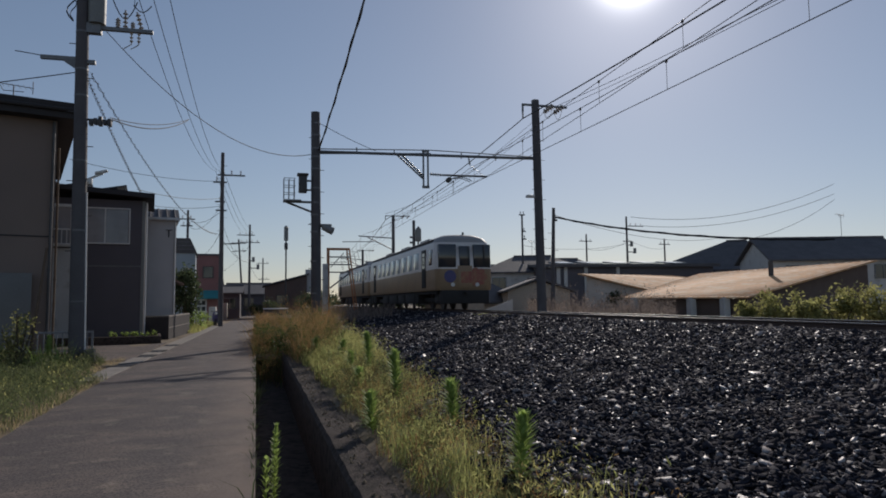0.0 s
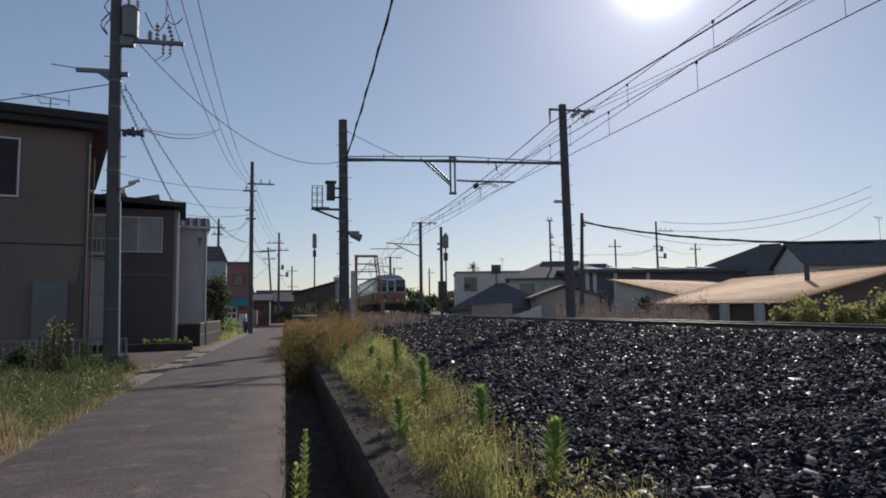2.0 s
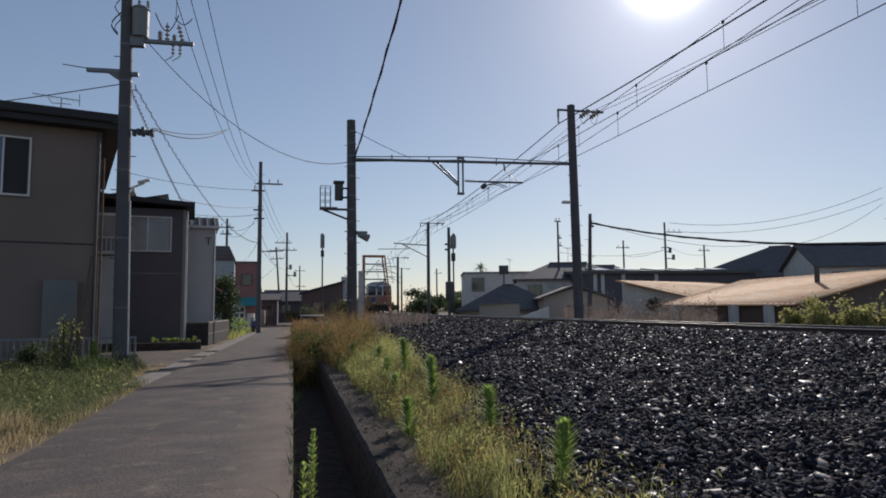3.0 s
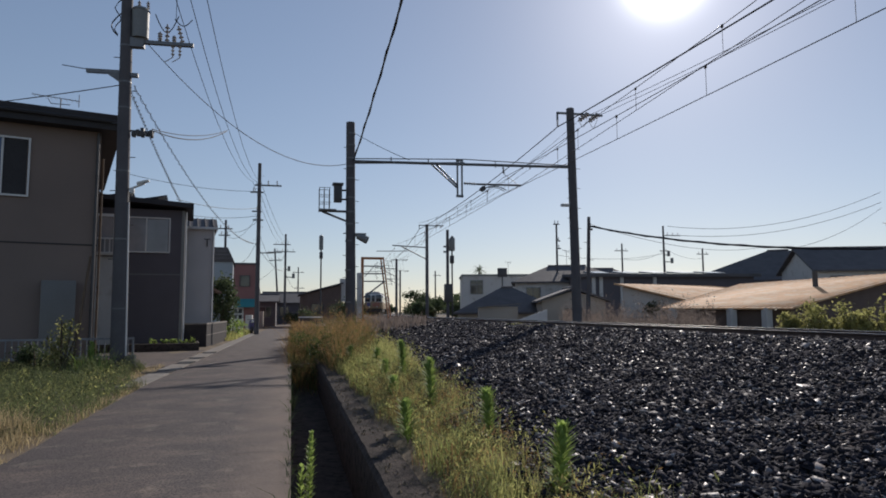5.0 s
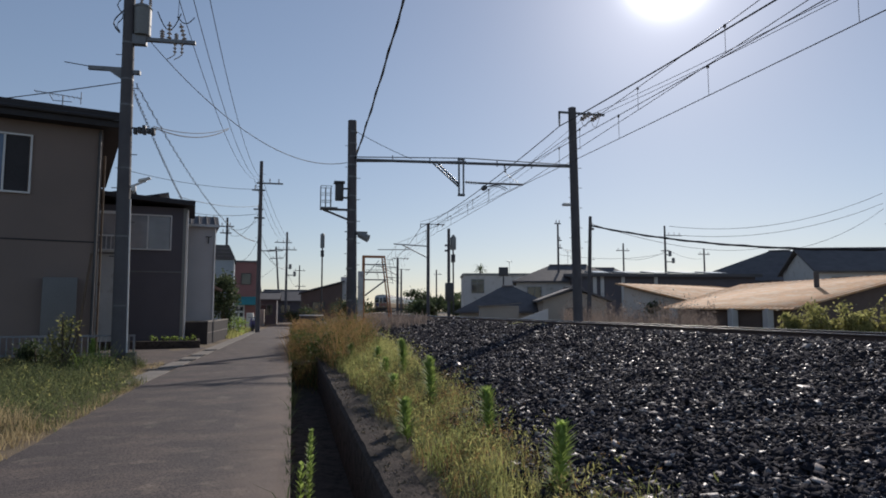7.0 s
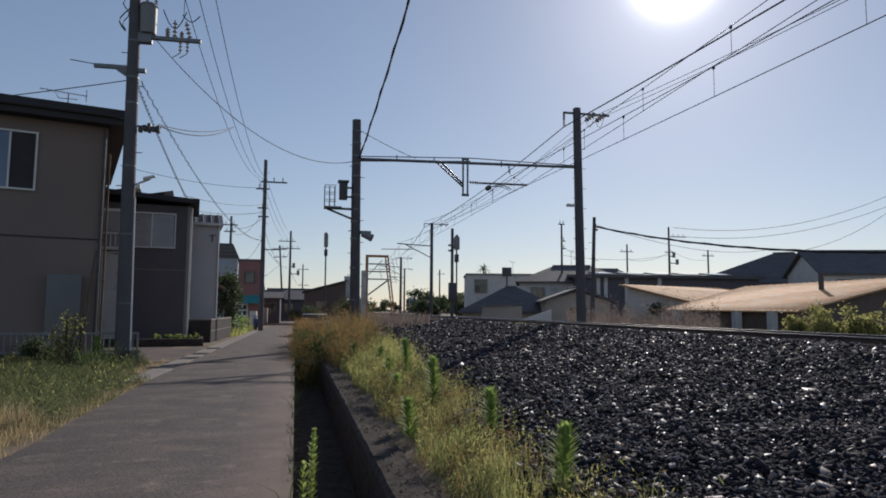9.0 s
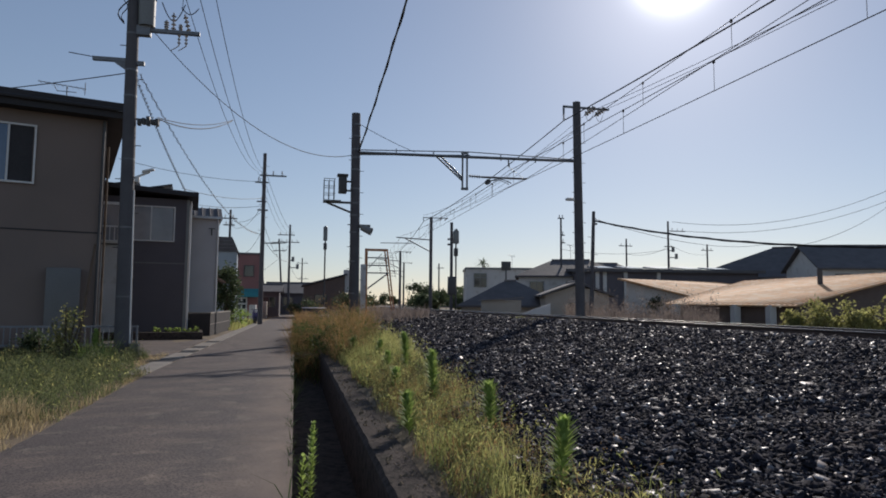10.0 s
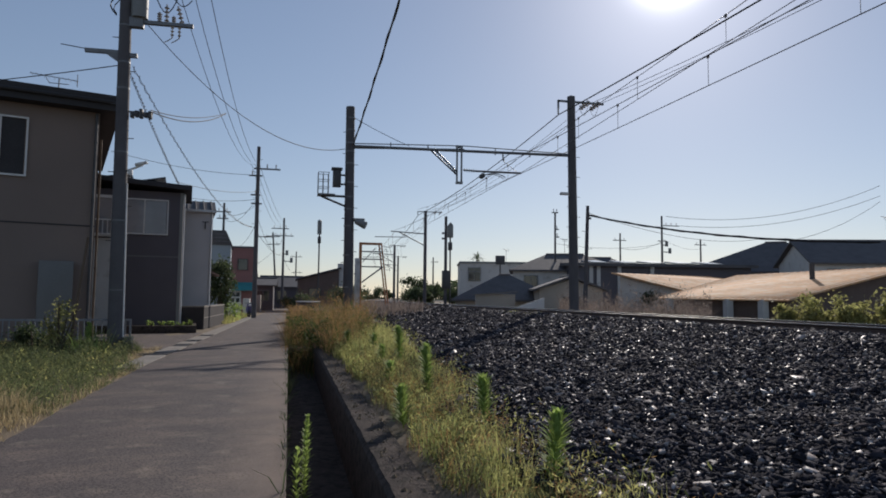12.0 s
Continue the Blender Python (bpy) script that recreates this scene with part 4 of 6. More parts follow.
def wires():
    # three high wires from the top of the near pole to the next one and on
    for xa, xm, xb in [(-3.3, -2.75, -2.6), (-2.9, -2.5, -2.0), (-2.45, -2.2, -1.4)]:
        wire((xa, 18.46, 10.3), (xm, 46.9, 10.6), 1.15, 0.011)
        wire((xa, 18.46, 10.3), (xa - 2.5, -14, 10.6), 0.3, 0.011)
        wire((xm, 46.9, 10.6), (xb + 1.1, 83.5, 10.15), 0.8, 0.013)
    wire((-3.2, 18.46, 9.4), (-3.15, 18.46, 12.7), 0.0, 0.008, "jumper wire up the pole")
    wire((-3.95, 18.46, 8.8), (2.1, 27, 7.6), 1.1, 0.014, "dark service cable slung across the lane")
    wire((-3.65, 18.4, 6.33), (-2.55, 26, 8.45), 0.28, 0.016, "dark telephone cable in a slack loop")
    wire((-3.7, 18.4, 6.38), (-2.5, 26, 8.5), 0.20, 0.012, "second telephone cable in a slack loop")
    wire((-4.25, 18.46, 7.35), (-5.46, 36, 6.8), 0.15, 0.009, "spiral-wrapped cable down to the houses", coil=0.04)
    wire((-4.2, 18.46, 7.55), (-2.6, 46.9, 6.25), 0.95, 0.009, "spiral-wrapped cable between the poles", coil=0.04)
    wire((-2.5, 46.9, 6.25), (-0.8, 83.5, 6.6), 0.6, 0.02)
    wire((-4.5, 18.46, 7.55), (-14, 22.6, 7.2), 0.1, 0.014, "drop wire from the pole to the roof")
    wire((-5.2, 18.46, 7.9), (-5.9, 18.3, 7.93), 0.0, 0.012)
    wire((-5.4, 33.0, 6.9), (-2.3, 46.9, 8.75), 0.25, 0.014)
    wire((-6.3, 40, 7.2), (-2.3, 46.9, 8.2), 0.2, 0.014)
    wire((-2.3, 46.9, 7.9), (-5.9, 62, 9.0), 0.5, 0.015)
    wire((-2.3, 46.9, 8.4), (-5.9, 62, 8.5), 0.9, 0.013)
    wire((-2.3, 46.9, 6.6), (-3.9, 52, 5.2), 0.35, 0.013)
    wire((-2.3, 46.9, 7.6), (-3.1, 61, 5.6), 0.5, 0.013)
    wire((-0.8, 83.5, 7.2), (-2.3, 46.9, 7.1), 1.4, 0.013)
    wire((-0.8, 83.5, 6.4), (1.2, 128, 6.0), 0.8, 0.02)
    wire((-1.9, 92, 7.9), (-6.5, 88, 4.6), 0.5, 0.015)
    wire((-2.3, 46.9, 9.9), (-9.5, 38, 9.2), 0.3, 0.014)
    wire((-0.8, 83.5, 8.9), (-1.8, 92, 8.5), 0.4, 0.02)
    wire((2.42, 27, 7.75), (2.68, 9.0, 10.55), 0.25, 0.028, "thick twisted cable rising from the gantry mast", twist=0.028)
    wire((2.35, 27, 9.0), (4.8, 27, 7.9), 0.06, 0.012, "thin stay wire from mast to beam")
    wire((15.15, 31.5, 5.9), (21.2, 19.84, 3.72), 0.35, 0.04, "thick black cable slung low over the barns", "cable", twist=0.03)
    wire((15.15, 31.5, 6.0), (42, 52, 7.2), 0.7, 0.014)
    wire((39.3, 62.9, 10.5), (62.0, 57.8, 14.1), 1.6, 0.022)
    wire((40.6, 62.6, 9.5), (62.0, 57.8, 13.0), 1.3, 0.022)
    wire((44.2, 52.6, 6.95), (62.0, 57.8, 12.4), 0.8, 0.02)
    wire((41.6, 67.5, 8.2), (44.3, 82.3, 8.6), 0.5, 0.02)
    wire((41.6, 67.5, 8.0), (23.7, 56.2, 6.6), 0.5, 0.015)
    wire((41.6, 67.5, 8.6), (55.1, 79.8, 8.6), 0.5, 0.015)


wires()


# ---- houses ----
def window(parent, x0, x1, z0, z1, y=0.0, panes=2, frame_m="white", pane_m="glass", mats=None, axis="y", out=-1):
    """A framed window on a wall; out: the side of the wall on which it stands."""
    t = 0.05

    def bx(bm, a, b, c, d, lo, hi):
        lo, hi = y + out * lo, y + out * hi
        return box(bm, a, b, min(lo, hi), max(lo, hi), c, d) if axis == "y" else box(bm, min(lo, hi), max(lo, hi), a, b, c, d)
    bm = B()
    bx(bm, x0 - t, x1 + t, z0 - t, z0, -0.02, 0.07)
    bx(bm, x0 - t, x1 + t, z1, z1 + t, -0.02, 0.06)
    bx(bm, x0 - t, x0, z0, z1, -0.02, 0.06)
    bx(bm, x1, x1 + t, z0, z1, -0.02, 0.06)
    for i in range(1, panes):
        xm = x0 + (x1 - x0) * i / panes
        bx(bm, xm - 0.025, xm + 0.025, z0, z1, -0.02, 0.045)
    f = part("window", bm, M[frame_m], parent, smooth=False)
    for i in range(panes):
        bm = B()
        a, b = x0 + (x1 - x0) * i / panes, x0 + (x1 - x0) * (i + 1) / panes
        bx(bm, a + 0.028, b - 0.028, z0 + 0.002, z1 - 0.002, 0.005, 0.02)
        part("pane", bm, M[mats[i] if mats else pane_m], f, smooth=False)
    return f


def downpipe(parent, x, y, z0, z1, m="darksteel", r=0.04):
    bm = B()
    rod(bm, (x, y, z0), (x, y, z1), r, n=8)
    for k in range(4):
        z = z0 + (z1 - z0) * (k + 0.5) / 4
        rod(bm, (x, y, z - 0.02), (x, y, z + 0.02), r * 1.4, n=8)
    return part("downpipe", bm, M[m], parent)


def aerial(x, y, z, h, w=1.2, rz=10):
    p = thing("tv_aerial", pose(x, y, z, 0, 0, rz), "thin metal television aerial on a roof", "aerial", group="television aerials")
    bm = B()
    rod(bm, (0, 0, 0), (0, 0, h), 0.018, n=6)
    part("pole", bm, M["steel"], p)
    bm = B()
    rod(bm, (-w * 0.6, 0, h + 0.1), (w * 0.4, 0, h - 0.02), 0.012, n=6)
    for i in range(9):
        xx = -w * 0.55 + i * w * 0.11
        rod(bm, (xx, -0.18, h + 0.07 - i * 0.012), (xx, 0.18, h + 0.07 - i * 0.012), 0.006, n=5)
    rod(bm, (w * 0.38, 0, h - 0.2), (w * 0.38, 0, h + 0.18), 0.012, n=6)
    rod(bm, (-w * 0.2, 0, h - 0.15), (w * 0.2, 0, h - 0.15), 0.012, n=6)
    rod(bm, (-w * 0.2, 0, h - 0.15), (-w * 0.28, 0, h + 0.04), 0.01, n=6)
    part("antenna", bm, M["steel"], p)


def house_brown():
    h = thing("house", pose(-5.47, 20.5, 0, 0, 0, 17), "two-storey brown rendered house with a flat black-edged roof", "house")
    bm = B()
    box(bm, -11, 0, 0, 8.5, -0.1, 6.75)
    part("wall", bm, M["brownwall"], h, smooth=False)
    bm = B()
    prism(bm, [(-0.45, 6.75), (9.0, 6.55), (9.0, 6.9), (-0.45, 7.2)], -11.5, 0.5, "x")
    part("roof", bm, M["fascia"], h, "black flat roof with a deep fascia", smooth=False)
    bm = B()
    rod(bm, (-11.4, -0.5, 6.98), (0.5, -0.5, 6.98), 0.06, n=8)
    part("eaves_gutter", bm, M["fascia"], h)
    window(h, -2.98, -1.78, 4.75, 6.3, 0, 2, mats=["skyglass", "fascia"])
    bm = B()
    box(bm, -11, 0.0, -0.012, 0, 3.42, 3.46)
    part("joint_strip", bm, M["fascia"], h, smooth=False)
    bm = B()
    box(bm, -1.31, -0.48, -0.4, 0, 0.0, 2.4, 0.015)
    d = part("storage_cabinet", bm, M["cabinet"], h, "tall grey-green storage cabinet against the wall")
    bm = B()
    box(bm, -0.58, -0.55, -0.43, -0.4, 1.0, 1.3)
    part("door_handle", bm, M["darksteel"], d)
    downpipe(h, -0.08, -0.07, 0, 6.7)
    downpipe(h, 0.07, 0.15, 0, 6.0, "wood", 0.03)
    aerial(-6.95, 21.6, 6.95, 1.05, 1.3, 5)


def house_dark():
    h = thing("house", pose(-4.6, 30.3, 0, 0, 0, 8), "two-storey black-clad house with solar panels on its roof", "house")
    bm = B()
    box(bm, -7.5, 0, 0, 3.6, -0.1, 5.95)
    part("wall", bm, M["darkwall"], h, smooth=False)
    bm = B()
    prism(bm, [(-8.2, 6.55), (0.35, 6.02), (0.35, 6.22), (-8.2, 6.75)], -0.5, 4.0, "y")
    part("roof", bm, M["fascia"], h, smooth=False)
    for k in range(4):
        bm = B()
        x = -0.75 - k * 1.35
        z = 6.28 + (-x) * 0.062
        prism(bm, [(x - 1.15, z + 0.0), (x, z + 0.24), (x, z + 0.29), (x - 1.15, z + 0.05)], 0.0, 2.4, "y")
        p = part("solar_panel", bm, M["solar"], h, smooth=False)
        bm = B()
        rod(bm, (x - 0.05, 0.1, z - 0.05), (x - 0.05, 0.1, z + 0.26), 0.02, n=6)
        rod(bm, (x - 0.05, 2.2, z - 0.05), (x - 0.05, 2.2, z + 0.26), 0.02, n=6)
        part("strut", bm, M["steel"], p)
    window(h, -2.42, -0.62, 4.12, 5.55, 0, 2, mats=["paleglass", "paleglass"])
    bm = B()
    box(bm, -7.5, 0.0, -0.02, 0, 3.12, 3.17)
    part("trim_strip", bm, M["steel"], h, smooth=False)
    # white corner strip and pipe
    bm = B()
    box(bm, -0.12, 0.012, -0.03, 0.12, 0, 5.95)
    part("corner_trim", bm, M["grey"], h, smooth=False)
    downpipe(h, 0.06, 0.05, 0, 5.9, "white", 0.035)
    # recessed lighter bay seen behind the tall pole
    bm = B()
    box(bm, -4.3, -2.72, -0.3, 0, 3.95, 5.6)
    b = part("bay", bm, M["paleglass"], h, smooth=False)
    bm = B()
    box(bm, -4.35, -2.66, -0.34, -0.3, 5.52, 5.64)
    box(bm, -4.35, -2.66, -0.34, -0.3, 3.9, 3.98)
    for x in (-4.3, -3.5, -2.72):
        box(bm, x - 0.04, x + 0.04, -0.335, -0.3, 3.95, 5.56)
    part("bay_frame", bm, M["white"], b, smooth=False)
    bm = B()
    for z in (4.0, 4.6):
        box(bm, -4.35, -2.66, -0.42, -0.37, z - 0.03, z + 0.03)
    for k in range(10):
        box(bm, -4.33 + k * 0.18, -4.30 + k * 0.18, -0.41, -0.38, 4.0, 4.6)
    part("balcony_rail", bm, M["white"], b, smooth=False)
    bm = B()
    box(bm, -4.3, -2.72, -0.12, 0.0, 0, 3.86)
    part("entrance", bm, M["whitewall"], h, "pale tiled entrance wall", smooth=False)
    # raised planter and forecourt
    bm = B()
    box(bm, -3.6, 0.7, -2.6, -2.35, -0.05, 0.3, 0.02)
    box(bm, 0.45, 0.7, -2.35, -0.1, -0.05, 0.3, 0.02)
    solo("planter_wall", bm, M["oldconcrete"], "low dark concrete planter wall before a house", "planter wall", at=pose(-4.6, 30.3, 0, 0, 0, 8))
    bm = B()
    box(bm, -3.6, 0.45, -2.35, -0.05, -0.05, 0.22)
    solo("planter_soil", bm, M["soil"], "dark soil inside the planter", "soil", at=pose(-4.6, 30.3, 0, 0, 0, 8), kind="structure")
    bm = B()
    box(bm, -6.9, -3.35, 19.6, 28.2, -0.02, 0.012)
    solo("forecourt", bm, M["asphalt"], "paved grey forecourt beside the lane", "pavement", kind="structure", smooth=False)


def house_grey():
    h = thing("house", pose(-3.85, 34.9, 0, 0, 0, 9), "pale grey two-storey house with a dark tiled roof", "house")
    bm = B()
    box(bm, -5.0, 0, 0, 4.5, -0.1, 5.75)
    part("wall", bm, M["greywall"], h, smooth=False)
    bm = B()
    prism(bm, [(-0.15, 5.72), (4.6, 5.72), (3.4, 6.45), (1.6, 6.45)], -5.1, 0.15, "x")
    r = part("roof", bm, M["rooftile"], h, smooth=False)
    bm = B()
    for k in range(14):
        x = -5.0 + k * 0.38
        rod(bm, (x, -0.16, 5.76), (x, 1.6, 6.47), 0.035, n=6)
    part("ridge_tiles", bm, M["rooftile"], r)
    bm = B()
    box(bm, -5.1, 0.15, -0.24, -0.13, 5.68, 5.8)
    part("eaves_gutter", bm, M["white"], h)
    downpipe(h, -0.06, -0.05, 0.4, 5.7, "white", 0.035)
    bm = B()
    rod(bm, (-0.35, -0.06, 4.85), (-0.35, -0.06, 5.2), 0.03, n=6)
    rod(bm, (-0.5, -0.06, 5.2), (-0.2, -0.06, 5.2), 0.02, n=6)
    part("wall_hook", bm, M["darksteel"], h)
    bm = B()
    prism(bm, [(0.0, 2.75), (0.5, 2.52), (0.5, 2.6), (0.0, 2.85)], 1.6, 4.2, "y")
    part("porch_roof", bm, M["planks"], h, "small brown porch roof", smooth=False)
    w = thing("garden_wall", pose(-3.62, 30.7, 0, 0, 0, -1.5), "dark block garden wall with a pale coping", "garden wall")
    bm = B()
    box(bm, -0.95, 0.0, 0, 0.15, -0.05, 0.98)
    box(bm, -0.15, 0, 0.15, 7.2, -0.05, 0.98)
    part("wall", bm, M["darkblock"], w, smooth=False)
    bm = B()
    box(bm, -0.17, 0.02, -0.02, 7.22, 0.98, 1.04)
    box(bm, -0.97, -0.17, -0.02, 0.17, 0.98, 1.04)
    box(bm, -0.008, 0.006, 0.0, 7.2, 0.5, 0.53)
    part("coping", bm, M["concrete"], w, smooth=False)


def shops():
    h = thing("house", pose(-3.95, 47.0, 0, 0, 0, 4), "pale blue clad house with a mansard-like grey roof", "house")
    bm = B()
    box(bm, -4, 0, 0, 5, -0.1, 4.95)
    part("wall", bm, M["bluewall"], h, smooth=False)
    bm = B()
    prism(bm, [(-4.1, 4.95), (0.1, 4.95), (-0.35, 5.95), (-4.1, 5.95)], -0.1, 5.1, "y")
    r = part("roof", bm, M["rooftile"], h, smooth=False)
    bm = B()
    for z in (5.2, 5.45, 5.7):
        box(bm, -4.1, 0.12 - (z - 4.95) * 0.45, -0.14, -0.1, z - 0.015, z + 0.015)
    box(bm, -4.1, 0.02, -0.03, 0.0, 3.6, 3.68)
    part("seam", bm, M["steel"], r, smooth=False)
    s = thing("shop", pose(-3.1, 60.0, 0, 0, 0, 3), "red two-storey shop with a teal awning", "shop")
    bm = B()
    box(bm, -3.5, 0, 0, 7, -0.1, 5.7)
    part("wall", bm, M["redwall"], s, smooth=False)
    bm = B()
    box(bm, -3.6, 0.1, -0.1, 7.1, 5.7, 5.85)
    part("parapet", bm, M["rooftile"], s, smooth=False)
    window(s, -1.3, -0.5, 3.8, 4.7, 0, 1, "darksteel")
    bm = B()
    prism(bm, [(-0.9, 1.95), (0, 2.6), (0, 2.7), (-0.9, 2.05)], -2.0, 0.1, "x")
    part("awning", bm, M["teal"], s, smooth=False)
    bm = B()
    box(bm, -1.9, -0.95, -0.06, 0, 0, 1.95)
    d = part("door", bm, M["white"], s, "white panelled shop door", smooth=False)
    for x in (-1.78, -1.36):
        for z in (0.35, 0.95, 1.45):
            bm = B()
            box(bm, x, x + 0.28, -0.075, -0.06, z, z + 0.36)
            part("pane", bm, M["glass"], d, smooth=False)
    # roofs farther down the lane
    for x, y, w, dp, z, zr, m, lab in [(-6.5, 86, 4.5, 9, 3.2, 4.4, "darkwall", "low house with a dark hipped roof at the lane's end"), (-0.9, 90, 5.0, 8, 2.7, 4.0, "darkwall", "low house with a dark roof beyond the lane"),
                                       (-2.6, 74, 2.0, 6, 2.6, 3.3, "darkwall", "small dark shed beside the lane"), (-8.5, 68, 5, 8, 4.4, 5.6, "beigewall", "house with a dark roof behind the shop"),
                                       (3.2, 96, 5, 8, 2.6, 3.8, "beigewall", "low house with a dark roof far down the line")]:
        gable_house(x, y, w, dp, z, zr, m, lab)
    b = thing("house", pose(3.0, 68.5, 0, 0, 0, 0), "brown boarded house with a single sloping roof", "house")
    bm = B()
    prism(bm, [(-2.1, -0.1), (2.0, -0.1), (2.0, 4.3), (-2.1, 3.2)], 0, 6, "y")
    part("wall", bm, M["planks"], b, smooth=False)
    bm = B()
    prism(bm, [(-2.35, 3.2), (2.2, 4.42), (2.2, 4.56), (-2.35, 3.34)], -0.3, 6.3, "y")
    part("roof", bm, M["rooftile"], b, smooth=False)
    bm = B()
    box(bm, 1.9, 2.5, 0.2, 0.9, 2.6, 4.95)
    part("chimney", bm, M["whitewall"], b, smooth=False)
    window(b, -1.0, 0.2, 1.4, 2.3, 0, 2, "darksteel")


def gable_house(x, y, w, dp, z, zr, m, label, rz=0, ridge="x", over=0.35, windows=True, hip=0.0):
    """A plain house: w wide, dp deep; walls to z, ridge at zr."""
    h = thing("house", pose(x, y, 0, 0, 0, rz), label, "house")
    bm = B()
    if ridge == "x":
        prism(bm, [(-dp / 2, -0.1), (dp / 2, -0.1), (dp / 2, z), (0, zr - 0.12 if not hip else z), (-dp / 2, z)], -w / 2, w / 2, "x")
    else:
        prism(bm, [(-w / 2, -0.1), (w / 2, -0.1), (w / 2, z), (0, zr - 0.12 if not hip else z), (-w / 2, z)], -dp / 2, dp / 2, "y")
    part("wall", bm, M[m], h, smooth=False)
    bm = B()
    a, b = w / 2 + over, dp / 2 + over
    drop = over * (zr - z) / (dp / 2 if ridge == "x" else w / 2)
    lo = z - drop
    ends = ((-a + hip, 0), (a - hip, 0)) if ridge == "x" else ((0, -b + hip), (0, b - hip))
    vs = [bm.verts.new(v) for v in [(-a, -b, lo), (a, -b, lo), (a, b, lo), (-a, b, lo), (*ends[0], zr), (*ends[1], zr)]]
    vt = [bm.verts.new(v.co + Vector((0, 0, 0.14))) for v in vs]
    faces = [(0, 1, 5, 4), (2, 3, 4, 5), (1, 2, 5), (3, 0, 4)] if ridge == "x" else [(1, 2, 5, 4), (3, 0, 4, 5), (0, 1, 4), (2, 3, 5)]
    if not hip:
        faces = faces[:2]
    for f in faces:
        bm.faces.new([vs[i] for i in f])
        bm.faces.new([vt[i] for i in reversed(f)])
    rim = [(0, 1), (1, 2), (2, 3), (3, 0)] if hip else ([(0, 1), (2, 3), (0, 4), (4, 3), (1, 5), (5, 2)] if ridge == "x" else [(1, 2), (3, 0), (0, 4), (4, 1), (2, 5), (5, 3)])
    for i, j in rim:
        bm.faces.new((vs[i], vs[j], vt[j], vt[i]))
    bmesh.ops.recalc_face_normals(bm, faces=bm.faces)
    r = part("roof", bm, M["rooftile"], h, smooth=False)
    bm = B()
    rod(bm, (*ends[0], zr + 0.15), (*ends[1], zr + 0.15), 0.11, n=8)
    part("ridge_cap", bm, M["rooftile"], r)
    if windows:
        n = max(1, int(w / 2.6))
        for i in range(n):
            cx = -w / 2 + w * (i + 0.5) / n
            window(h, cx - 0.6, cx + 0.6, z - 1.55, z - 0.55, -dp / 2, 2, "steel")
    return h


